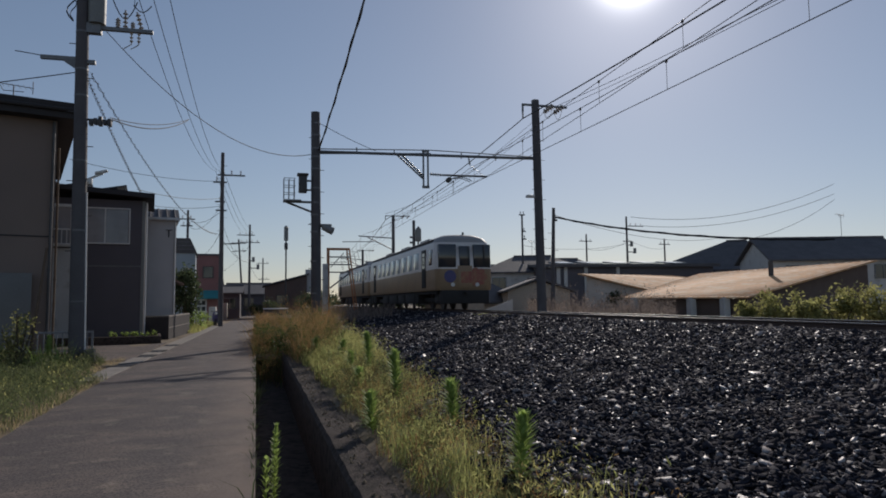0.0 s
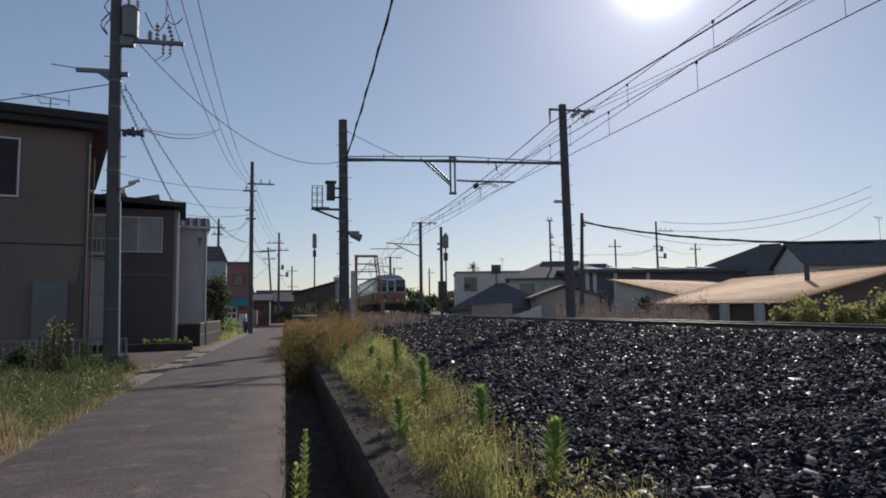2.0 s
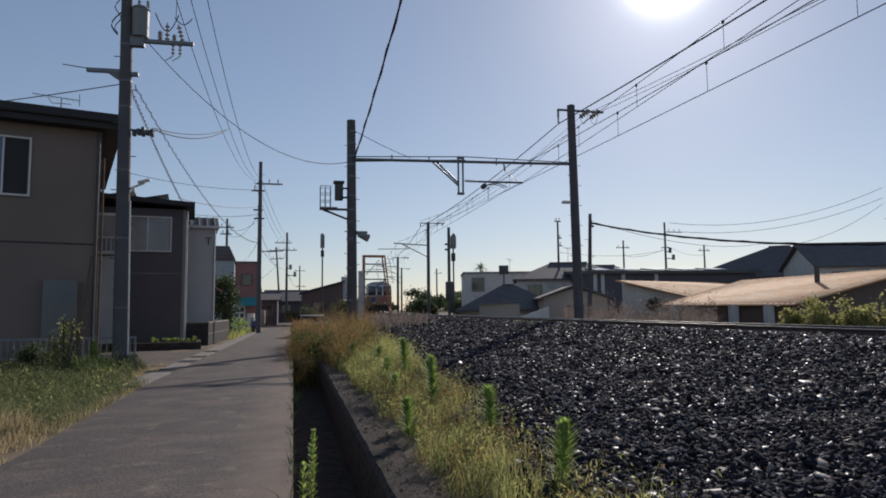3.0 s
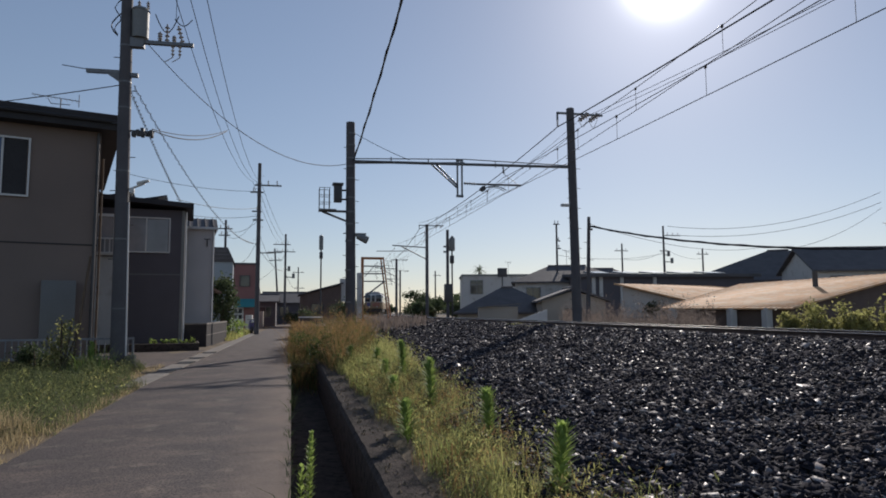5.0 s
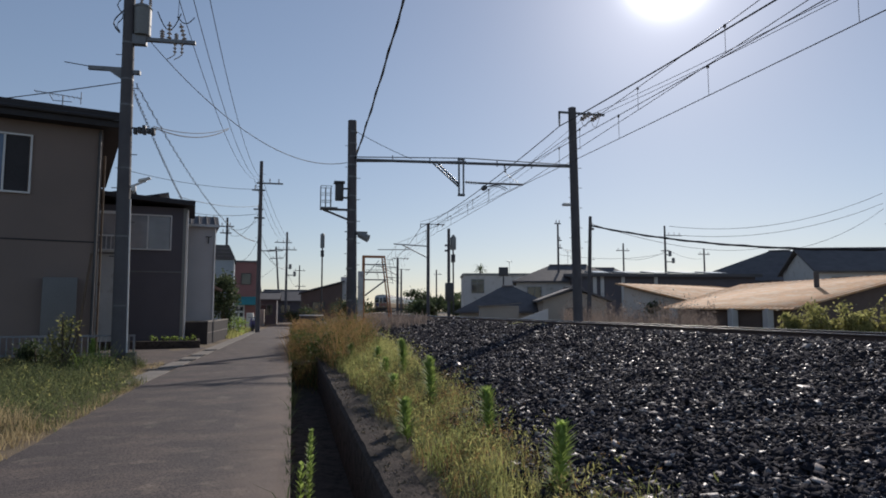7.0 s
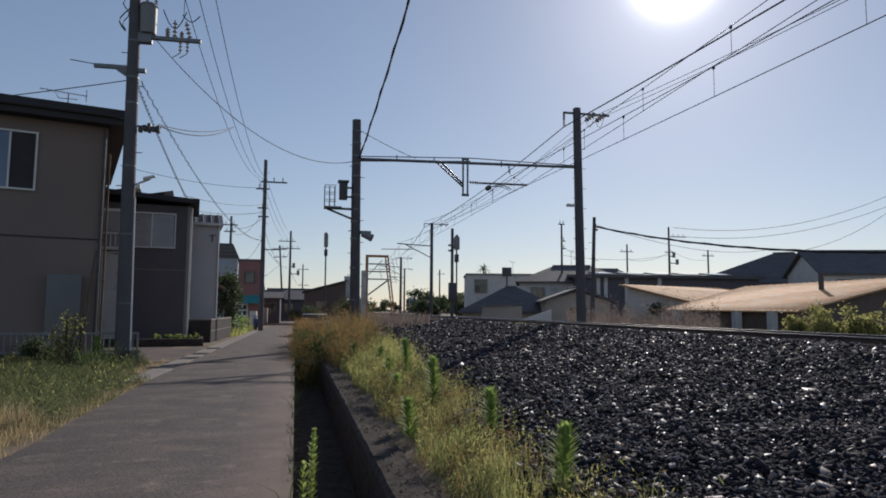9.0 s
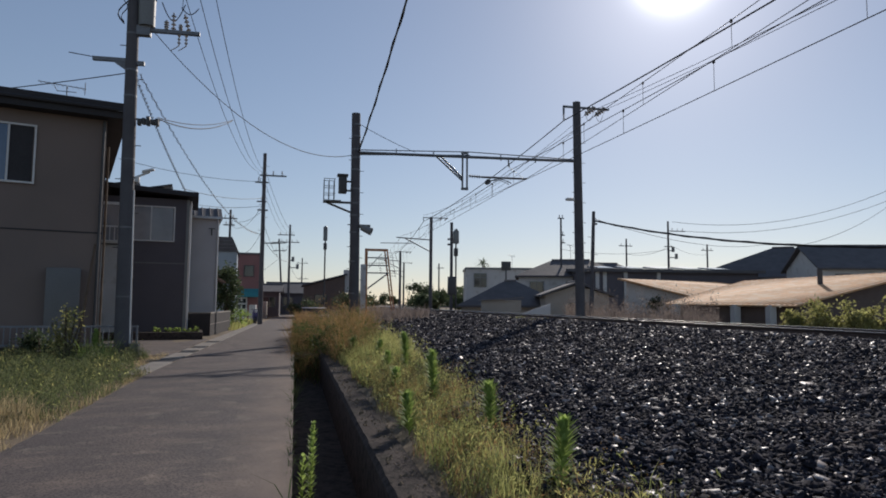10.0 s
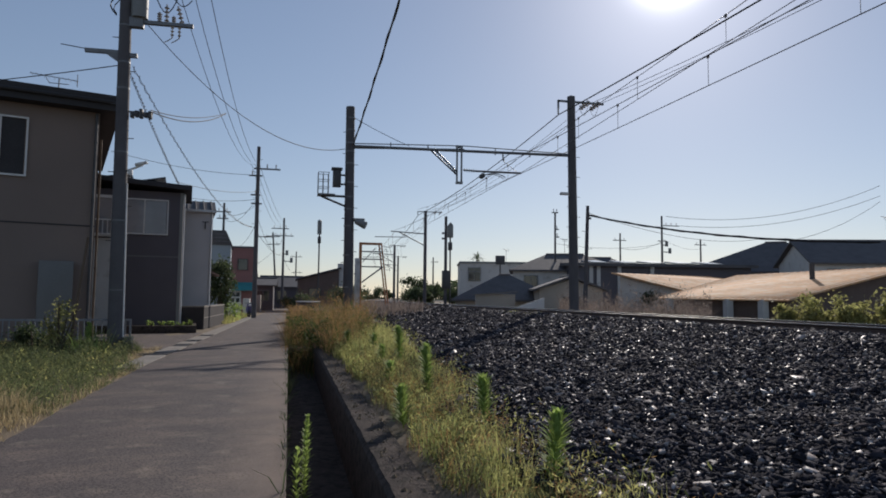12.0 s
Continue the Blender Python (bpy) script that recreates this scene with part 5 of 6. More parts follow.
def beyond_line():
    # white flat-roofed building
    h = thing("house", pose(23.0, 72.0, 0, 0, 0, -12), "white flat-roofed building behind the low houses", "building")
    bm = B()
    box(bm, -4.0, 5.5, 0, 7, -0.1, 5.5)
    part("wall", bm, M["whitewall"], h, smooth=False)
    bm = B()
    box(bm, -4.12, 5.62, -0.12, 7.1, 5.5, 5.72)
    part("parapet", bm, M["grey"], h, smooth=False)
    for x0, x1, z0, z1 in [(-3.1, -1.7, 3.5, 4.5), (-3.1, -1.7, 4.6, 5.0), (-0.2, 1.0, 2.9, 3.9), (2.1, 3.2, 3.4, 4.6), (3.9, 4.8, 3.4, 4.4)]:
        window(h, x0, x1, z0, z1, 0, 2, "steel")
    gable_house(16.4, 49.0, 7.6, 5.4, 1.5, 3.2, "beigewall", "low house with a dark tiled hip roof below the embankment", rz=-14, hip=3.7)
    gable_house(25.2, 57.5, 9.6, 7.0, 4.1, 5.55, "whitewall", "pale house with a broad dark tiled roof", rz=-20, hip=3.4)
    gable_house(19.6, 44.5, 4.4, 4.0, 2.2, 3.0, "beigewall", "plain beige shed with a sloping dark roof", rz=-14, ridge="y")
    gable_house(44.6, 53.0, 15.5, 9.0, 4.2, 6.9, "beigewall", "house with a large dark hipped roof", rz=-38, hip=7.2)
    gable_house(44.0, 43.0, 10.0, 6.0, 4.5, 6.2, "whitewall", "white-walled house with a dark gabled roof", rz=-18, hip=0)
    gable_house(36.0, 76.0, 12.0, 8.0, 4.8, 6.6, "beigewall", "distant house with a dark roof among others", rz=-10, hip=3)
    gable_house(62.0, 60.0, 14.0, 9.0, 4.8, 7.0, "whitewall", "distant white house with a dark roof", rz=-30, hip=3)
    # long dark low roof with skylight strips
    h = thing("long_shed", pose(28.0, 50.0, 0, 0, 0, -8), "long low dark shed with pale skylight strips", "shed")
    bm = B()
    prism(bm, [(-2.5, -0.1), (4.0, -0.1), (4.0, 4.45), (-2.5, 4.2)], -4.6, 9.0, "x")
    part("wall", bm, M["darkwall"], h, smooth=False)
    bm = B()
    prism(bm, [(-2.9, 4.15), (4.4, 4.5), (4.4, 4.75), (-2.9, 4.4)], -5.0, 9.4, "x")
    part("roof", bm, M["rooftile"], h, smooth=False)
    for x in (-4.5, -3.9, -2.2, 0.5):
        bm = B()
        box(bm, x, x + 0.28, -2.62, -2.5, 0, 4.15)
        part("post", bm, M["whitewall"], h, "pale painted post", smooth=False)
    for k in range(5):
        bm = B()
        x = -3.6 + k * 2.5
        prism(bm, [(-0.5, 4.55), (2.6, 4.75), (2.6, 4.92), (-0.5, 4.62)], x, x + 1.3, "x")
        part("skylight", bm, M["paleglass"], h, smooth=False)
    s = thing("lean_to", pose(12.2, 42.3, 0, 0, 0, -13), "low lean-to with a pale tin roof below the embankment", "shed")
    bm = B()
    box(bm, 0, 2.6, 0.1, 1.6, 0, 1.8)
    part("wall", bm, M["beigewall"], s, smooth=False)
    bm = B()
    prism(bm, [(-0.15, 1.72), (2.75, 1.95), (2.75, 2.0), (-0.15, 1.77)], -0.1, 1.8, "y")
    part("roof", bm, M["concrete"], s, smooth=False)
    s = thing("sign_board", pose(17.2, 52.5, 0, 0, 0, -15), "dark square sign board on a tall post", "sign")
    bm = B()
    rod(bm, (0, 0, 0.2), (0, 0, 4.4), 0.06, n=8)
    part("post", bm, M["darksteel"], s)
    bm = B()
    box(bm, -0.4, 0.4, -0.04, 0.04, 4.35, 5.1, 0.01)
    part("board", bm, M["darksteel"], s)
    bm = B()
    prism(bm, [(0, 0), (2.1, 0), (2.1, 1.15), (1.7, 1.0), (0.1, 0.42)], 0, 0.12, "y")
    solo("boundary_wall", bm, M["white"], "white sloping concrete boundary wall beyond the track", "wall", at=pose(12.35, 36.2, land_z(13.0), 0, 0, -12))


def tin_roof(name, label, at, corners, wall_m, ribs, uphill=False):
    """A ribbed tin roof over a low barn. corners: front-left, front-right, back-right, back-left, as (x, y, z)."""
    h = thing(name, at, label, "barn")
    fl, fr, br, bl = [Vector(c) for c in corners]
    up = (fr - fl).cross(bl - fl).normalized()
    up = up if up.z > 0 else -up
    bm = B()
    top = [bm.verts.new(c + up * 0.06) for c in (fl, fr, br, bl)]
    low = [bm.verts.new(c) for c in (fl, fr, br, bl)]
    bm.faces.new(top)
    bm.faces.new(list(reversed(low)))
    for i in range(4):
        bm.faces.new((low[i], low[(i + 1) % 4], top[(i + 1) % 4], top[i]))
    bmesh.ops.recalc_face_normals(bm, faces=bm.faces)
    r = part("roof", bm, M["tinroof"], h, "faded orange ribbed tin roof", smooth=False)
    for i in range(ribs + 1):
        t = i / ribs
        a, b = (fl.lerp(fr, t), bl.lerp(br, t)) if uphill else (fl.lerp(bl, t), fr.lerp(br, t))
        a, b = a + up * 0.065, b + up * 0.065
        a, b = a.lerp(b, 0.012), b.lerp(a, 0.012)
        bm = B()
        rod(bm, a, b, 0.028, n=6)
        part("rib", bm, M["tinroof"], r)
    bm = B()
    ins = [c + ((fl + fr + br + bl) / 4 - c).normalized() * 0.5 for c in (fl, fr, br, bl)]
    lo = [bm.verts.new((c.x, c.y, 0.0)) for c in ins]
    hi = [bm.verts.new((c.x, c.y, c.z - 0.1)) for c in ins]
    for i in range(4):
        bm.faces.new((lo[i], lo[(i + 1) % 4], hi[(i + 1) % 4], hi[i]))
    bmesh.ops.recalc_face_normals(bm, faces=bm.faces)
    part("wall", bm, M[wall_m], h, smooth=False)
    return h, (ins[0], ins[1])


def barns():
    h, (a, b) = tin_roof("barn", "low barn with a faded orange ribbed tin roof", pose(0, 0, 0), [(17.0, 28.0, 1.55), (19.95, 23.1, 1.5), (29.5, 25.2, 3.25), (25.6, 33.5, 2.95)], "planks", 26, uphill=True)
    for t in (0.07, 0.59, 0.87):
        c = a.lerp(b, t)
        bm = B()
        box(bm, c.x - 0.5, c.x - 0.2, c.y - 0.2, c.y + 0.1, 0.1, c.z - 0.02)
        part("post", bm, M["whitewall"], h, "pale plastered post", smooth=False)
    h, (a, b) = tin_roof("barn", "second barn with a faded orange tin roof sloping to the rails", pose(0, 0, 0), [(17.2, 33.0, 2.92), (20.2, 28.6, 1.62), (27.0, 32.5, 2.4), (25.5, 36.5, 2.95)], "whitewall", 16)
    bm = B()
    rod(bm, (24.2, 26.4, 2.5), (24.2, 26.4, 3.3), 0.12, n=10)
    solo("roof_vent", bm, M["darksteel"], "short dark stove pipe on a tin roof", "vent")
    aerial(46.0, 42.4, 6.2, 2.0, 0.8, 0)
    aerial(25.2, 57.5, 5.6, 1.5, 0.9, 20)
    aerial(25.0, 74, 5.45, 1.8, 0.9, 20)
    h = gable_house(36.5, 25.5, 5.5, 5.0, 2.9, 4.4, "whitewall", "white-walled house with a dark gable beside the barns", rz=-60, ridge="y")


house_brown()
house_dark()
house_grey()
shops()
beyond_line()
barns()


# ---- train ----
def ring_loft(bm, rings):
    """Closed rounded-rectangle rings (half width, y0, y1, corner radius, z) lofted from first to last, ends capped."""
    loops = []
    for hw, y0, y1, r, z in rings:
        pts = []
        for cx, cy, a0 in [(hw - r, y1 - r, 0), (-hw + r, y1 - r, 90), (-hw + r, y0 + r, 180), (hw - r, y0 + r, 270)]:
            for k in range(6):
                a = radians(a0 + k * 18)
                pts.append((cx + r * math.cos(a), cy + r * math.sin(a), z))
        loops.append([bm.verts.new(p) for p in pts])
    n = len(loops[0])
    for A, C in zip(loops, loops[1:]):
        for i in range(n):
            bm.faces.new((A[i], A[(i + 1) % n], C[(i + 1) % n], C[i]))
    bm.faces.new(list(reversed(loops[0])))
    bm.faces.new(loops[-1])
    return bm


CAR = 19.4


def train_car(label):
    c = thing("train_car", pose(0, 0, 0), label, "train", group="train")
    c.empty_display_size = 1
    bm = B()
    ring_loft(bm, [(1.40, 0.05, CAR - 0.05, 0.3, 0.95), (1.44, 0, CAR, 0.34, 1.1), (1.44, 0, CAR, 0.34, 1.98)])
    part("lower_body", bm, M["yellow"], c, "ochre lower body side")
    bm = B()
    ring_loft(bm, [(1.45, -0.005, CAR + 0.005, 0.34, 1.98), (1.45, 0.02, CAR - 0.02, 0.36, 2.4), (1.42, 0.16, CAR - 0.16, 0.38, 3.1), (1.38, 0.26, CAR - 0.26, 0.4, 3.3)])
    part("upper_body", bm, M["cream"], c, "cream upper body side")
    bm = B()
    ring_loft(bm, [(1.38, 0.26, CAR - 0.26, 0.4, 3.3), (1.22, 0.36, CAR - 0.36, 0.45, 3.52), (0.85, 0.6, CAR - 0.6, 0.5, 3.68), (0.3, 0.9, CAR - 0.9, 0.25, 3.73)])
    part("roof", bm, M["carroof"], c, "grey rounded roof")
    bm = B()
    for s in (-1, 1):
        box(bm, s * 1.32 - 0.05, s * 1.32 + 0.05, 1.0, CAR - 1.0, 3.36, 3.47)
    part("rain_gutter", bm, M["fascia"], c)
    for y in (4.2, 9.2, 14.4):
        bm = B()
        box(bm, -0.75, 0.75, y, y + 1.9, 3.62, 3.82, 0.05)
        part("roof_unit", bm, M["grey"], c)
    bm = B()
    rod(bm, (0.2, 0.9, 3.65), (0.2, 0.9, 3.86), 0.06, n=8)
    part("horn", bm, M["grey"], c)
    for s in (-1, 1):
        for k in range(8):
            y = 3.55 + k * 1.56
            bm = B()
            x = s * 1.452
            box(bm, min(x, x - s * 0.03), max(x, x - s * 0.03), y, y + 1.12, 2.12, 2.98, 0.012)
            part("side_window", bm, M["tinted"], c, "tall tinted side window with sky brightness in its colour")
        for y in (2.0, CAR - 2.9):
            bm = B()
            x = s * 1.462
            box(bm, min(x, x - s * 0.04), max(x, x - s * 0.04), y, y + 0.85, 1.1, 3.05, 0.01)
            d = part("door", bm, M["underframe"], c, "dark recessed passenger door")
            bm = B()
            x = s * 1.468
            box(bm, min(x, x - s * 0.02), max(x, x - s * 0.02), y + 0.15, y + 0.7, 2.1, 2.9)
            part("pane", bm, M["glass"], d)
        bm = B()
        x = s * 1.455
        box(bm, min(x, x - s * 0.03), max(x, x - s * 0.03), 0.75, 1.4, 2.2, 2.95, 0.01)
        part("cab_window", bm, M["glass"], c)
    for e in (0, 1):
        y0 = 0 if e == 0 else CAR
        s = 1 if e == 0 else -1
        for x0, x1, z0, z1 in [(-1.32, -0.44, 2.05, 3.18), (0.44, 1.32, 2.05, 3.18), (-0.27, 0.27, 2.08, 3.1)]:
            bm = B()
            lo, hi = sorted((y0 - s * 0.012, y0 + s * 0.25))
            box(bm, x0, x1, lo, hi, z0, z1, 0.03)
            part("end_window", bm, M["glass"], c, "large dark end window")
        bm = B()
        lo, hi = sorted((y0 - s * 0.03, y0 + s * 0.1))
        box(bm, -0.36, 0.36, lo, hi, 1.05, 2.14, 0.01)
        part("end_door", bm, M["yellow"], c)
        bm = B()
        lo, hi = sorted((y0 - s * 0.012, y0 + s * 0.1))
        rod(bm, (0.62, lo, 1.6), (0.62, hi, 1.6), 0.3, n=20)
        for k in range(7):
            a = k * 0.8976
            rod(bm, (0.62 + 0.36 * math.cos(a), lo + 0.002, 1.6 + 0.3 * math.sin(a)), (0.62 + 0.36 * math.cos(a), hi - 0.002, 1.6 + 0.3 * math.sin(a)), 0.17, n=10)
        rod(bm, (0.45, lo + 0.004, 1.4), (0.45, hi - 0.004, 1.4), 0.2, n=16)
        box(bm, -0.2, 0.34, y0 - s * 0.034 if s > 0 else y0 + 0.03, y0 - s * 0.03 if s > 0 else y0 + 0.034, 1.3, 1.85)
        part("painted_flower", bm, M["redpaint"], c, "painted red flower shape")
        bm = B()
        lo, hi = sorted((y0 - s * 0.012, y0 + s * 0.1))
        rod(bm, (-0.75, lo, 1.62), (-0.75, hi, 1.62), 0.3, n=20)
        part("painted_shape", bm, M["bluepaint"], c, "painted blue round shape")
        for x in (-0.62, 0.62):
            bm = B()
            rod(bm, (x, y0 - s * 0.03, 1.22), (x, y0 + s * 0.05, 1.22), 0.1, n=12)
            part("tail_lamp", bm, M["white"], c)
        bm = B()
        lo, hi = sorted((y0 - s * 0.1, y0 + s * 0.4))
        box(bm, -1.2, 1.2, lo, hi, 0.3, 0.95, 0.04)
        rod(bm, (0, y0 - s * 0.35, 0.85), (0, y0 + s * 0.2, 0.85), 0.1, n=10)
        part("coupler", bm, M["underframe"], c)
    bm = B()
    box(bm, -1.3, 1.3, 0.4, CAR - 0.4, 0.8, 1.0)
    box(bm, -1.25, 1.25, 4.5, CAR - 4.5, 0.3, 0.82, 0.03)
    for y in (0.5, CAR - 1.4):
        box(bm, -1.15, 1.15, y, y + 0.9, 0.35, 0.82, 0.03)
    for y, l in [(5.2, 2.2), (7.8, 1.6), (9.8, 2.4), (12.6, 1.4)]:
        box(bm, -1.3, -0.6, y, y + l, 0.3, 0.82, 0.03)
        box(bm, 0.6, 1.3, y, y + l, 0.3, 0.82, 0.03)
    part("underframe", bm, M["underframe"], c)
    for y in (2.9, CAR - 2.9):
        bm = B()
        for s in (-1, 1):
            box(bm, s * 0.85 - 0.06, s * 0.85 + 0.06, y - 1.5, y + 1.5, 0.38, 0.62, 0.02)
        box(bm, -0.9, 0.9, y - 0.25, y + 0.25, 0.45, 0.8)
        b = part("bogie", bm, M["underframe"], c)
        for dy in (-1.05, 1.05):
            bm = B()
            rod(bm, (-0.62, y + dy, 0.43), (-0.49, y + dy, 0.43), 0.43, n=20)
            rod(bm, (0.49, y + dy, 0.43), (0.62, y + dy, 0.43), 0.43, n=20)
            rod(bm, (-0.6, y + dy, 0.43), (0.6, y + dy, 0.43), 0.07, n=8)
            part("wheelset", bm, M["darksteel"], b)
    return c


rear_car = train_car("cream and ochre railway carriage with tinted windows, running away")
front_car = copy_thing(rear_car, pose(0, 0, 0))


def car_pose(t, ahead):
    y = 30.3 + 15.5 * t + ahead
    a, b = y + 2.9, y + CAR - 2.9
    xa, xb = TRACK_X + curve_shift(a), TRACK_X + curve_shift(b)
    s = (xb - xa) / (b - a)
    return pose(xa - s * 2.9, y, RAIL_Z, 0, 0, -math.degrees(math.atan(s)))


def motions():
    times = [0.5 * i for i in range(25)]
    walk(rear_car, [(t, car_pose(t, 0.0)) for t in times])
    walk(front_car, [(t, car_pose(t, CAR + 0.55)) for t in times])


# ---- vegetation ----
def tri_mesh(name, V, T, material):
    me = bpy.data.meshes.new(name)
    me.vertices.add(len(V))
    me.vertices.foreach_set("co", V.astype(np.float32).ravel())
    me.loops.add(T.size)
    me.loops.foreach_set("vertex_index", T.ravel().astype(np.int32))
    me.polygons.add(len(T))
    me.polygons.foreach_set("loop_start", np.arange(0, T.size, 3, dtype=np.int32))
    me.update(calc_edges=True)
    me.materials.append(material)
    return me


def blade_arrays(rng, base, h, w, lean=0.35):
    """Bent tapering blades: five corners and three triangles each."""
    n = len(base)
    az = rng.uniform(0, 6.2832, n)
    side = np.stack([np.cos(az), np.sin(az), np.zeros(n)], 1) * (w / 2)[:, None]
    la = rng.uniform(0, 6.2832, n)
    lean_v = np.stack([np.cos(la), np.sin(la), np.zeros(n)], 1) * (h * lean * rng.uniform(0.1, 1.2, n))[:, None]
    up = np.zeros((n, 3))
    up[:, 2] = h
    mid = base + up * 0.55 + lean_v * 0.35
    tip = base + up * rng.uniform(0.8, 1.0, n)[:, None] + lean_v
    V = np.stack([base - side, base + side, mid - side * 0.8, mid + side * 0.8, tip], 1).reshape(-1, 3)
    T = (np.arange(n)[:, None, None] * 5 + np.array([[0, 1, 3], [0, 3, 2], [2, 3, 4]])[None]).reshape(-1, 3)
    return V, T


def field(name, label, material, x0, x1, y0, y1, dens, h, w, seed, keep=None, lean=0.35, clump=1.6):
    rng = np.random.default_rng(seed)
    n = int((x1 - x0) * (y1 - y0) * dens)
    x, y = rng.uniform(x0, x1, n), rng.uniform(y0, y1, n)
    k = np.ones(n, bool)
    if keep is not None:
        k = keep(x, y, rng)
    x, y = x[k], y[k]
    lump = np.array([noise.noise((a * clump, b * clump, seed)) for a, b in zip(x, y)])
    hh = h * np.clip(0.68 + 1.3 * lump, 0.2, 1.8) * rng.uniform(0.6, 1.2, len(x))
    z = np.array([max(land_z(a, b), bed_z(a) - 0.02 if 2.0 < a < 12.6 and b < 60 else -9) for a, b in zip(x, y)]) - 0.02
    in_ditch = (x > 0.012) & (x < 0.76) & (y > 15)
    z = np.where(in_ditch, np.where(y > 20.5, -0.06, -0.72), z)
    hh = np.where(in_ditch & (y < 20.5), hh * 0.7 + 0.35, hh)
    V, T = blade_arrays(rng, np.stack([x, y, z], 1), hh, w * rng.uniform(0.6, 1.4, len(x)), lean)
    tagged(new(name, tri_mesh(name, V, T, material)), label, "grass", kind="stuff")


def toe(y):
    return np.interp(y, (4, 6, 7.5, 9.5, 12, 16, 22), (1.85, 1.82, 2.0, 2.15, 2.25, 2.6, 2.95)) + 0.06 * np.sin(y * 2.3) + 0.05 * np.sin(y * 5.1)


def strip_keep(x, y, rng):
    left = 1.2 + 0.05 * np.sin(y * 1.9) + 0.05 * np.sin(y * 4.7) - np.clip((y - 9) * 0.01, 0, 0.1) + np.abs(rng.normal(0, 0.05, len(x)))
    return (x > left) & (x < toe(y) + rng.normal(0.05, 0.16, len(x)))


def clump_keep(x, y, rng):
    c = ((x - 1.15) / 1.75) ** 2 + ((y - 24.5) / 8.5) ** 2
    return (c < rng.uniform(0.4, 1.1, len(x))) & ((x > 0.95) | (y > 17.5 + 4 * rng.random(len(x)))) & (x > -0.08)


def verge_keep(x, y, rng):
    return (x < np.array([road_left(b) for b in y]) + 0.03 - 0.06 * np.abs(np.sin(y * 2.1)) - 0.3 * (y > 15) - 0.16 * rng.random(len(x)) ** 2) & ((y < 15.6) | (x < -3.7)) & (y < 18.9)


def verge_green(x, y, rng):
    return verge_keep(x, y, rng) & ((x < -3.8 + 0.4 * np.sin(y * 3)) | (y > 9.0)) & ((x < -3.6) | (rng.random(len(x)) < 0.5))


def verge_dry(x, y, rng):
    return verge_keep(x, y, rng) & ((x > -3.2) | ((y < 9.2) & (x > -3.9)) | (y > 16.5))


def grasses():
    field("strip_grass", "green and yellow grass between ditch wall and ballast", M["grass"], 1.0, 3.4, 2.6, 12, 620, 0.30, 0.006, 11, strip_keep)
    field("strip_grass", "green grass strip farther along the ballast", M["grass"], 1.0, 4.4, 12, 22, 420, 0.42, 0.014, 12, strip_keep)
    field("dry_strip_grass", "dry straw-coloured grass beside the ditch wall", M["drygrass"], 1.0, 3.4, 2.6, 14, 380, 0.33, 0.005, 13, strip_keep, lean=0.6)
    field("tall_dry_weeds", "tall golden dry weeds round the gantry mast", M["drygrass"], -0.3, 4.2, 15.5, 33, 260, 1.15, 0.008, 14, clump_keep, lean=0.8, clump=1.3)
    field("tall_green_weeds", "green weeds among the dry ones at the mast", M["shrub"], -0.3, 4.2, 15.5, 33, 130, 0.75, 0.012, 15, clump_keep, lean=0.8, clump=1.1)
    field("verge_grass", "green grass on the verge before the house", M["greengrass"], -9.5, -2.7, 4.5, 18.9, 380, 0.27, 0.010, 16, verge_green)
    field("verge_dry_grass", "dry yellow grass along the edge of the lane", M["straw"], -5.0, -2.6, 4.5, 18.9, 600, 0.17, 0.008, 17, verge_dry, lean=0.7)
    field("pole_dry_grass", "sunlit dry grass at the foot of the pole", M["straw"], -4.3, -3.35, 15.2, 20.0, 420, 0.16, 0.009, 26, lambda x, y, r: x < -3.42, lean=0.8)
    field("brush", "dry brown reeds behind the track", M["brush"], 12.9, 18.5, 14, 42, 60, 1.25, 0.016, 18, lambda x, y, r: (x > 0.43 * y) & (x < 0.70 * y), lean=0.5, clump=0.7)
    field("trackside_weeds", "low reddish weeds along the far side of the track", M["brush"], 4.6, 8.0, 36, 78, 30, 0.5, 0.03, 19, None, lean=0.5)
    field("ballast_grass", "thin grass growing in the ballast", M["grass"], 8.0, 8.9, 21.5, 24.5, 90, 0.14, 0.012, 20, None)
    field("far_grass", "rough brown grass beyond the mast", M["brush"], 1.2, 7.0, 32, 90, 28, 0.5, 0.035, 21, None)
    field("roadside_tuft", "ragged grass along the crumbling road edge", M["leaves"], -0.06, 0.02, 3, 22, 700, 0.11, 0.007, 22, lambda x, y, r: np.sin(y * 3.1) + np.sin(y * 7.7) + np.sin(y * 19) > 0.2, lean=0.9)
    field("house_weeds", "weeds in front of the grey house", M["grass"], -3.6, -2.75, 37, 52, 120, 0.45, 0.025, 23, lambda x, y, r: x < -2.9)


# the strip and the verge go on behind the viewer
def behind():
    field('strip_grass', 'thin grass strip behind the viewer', M['grass'], 1.1, 2.1, -6, 2.6, 160, 0.28, 0.012, 24)
    field('verge_grass', 'green verge grass behind the viewer', M['greengrass'], -7, -2.72, -6, 4.5, 150, 0.22, 0.014, 25)


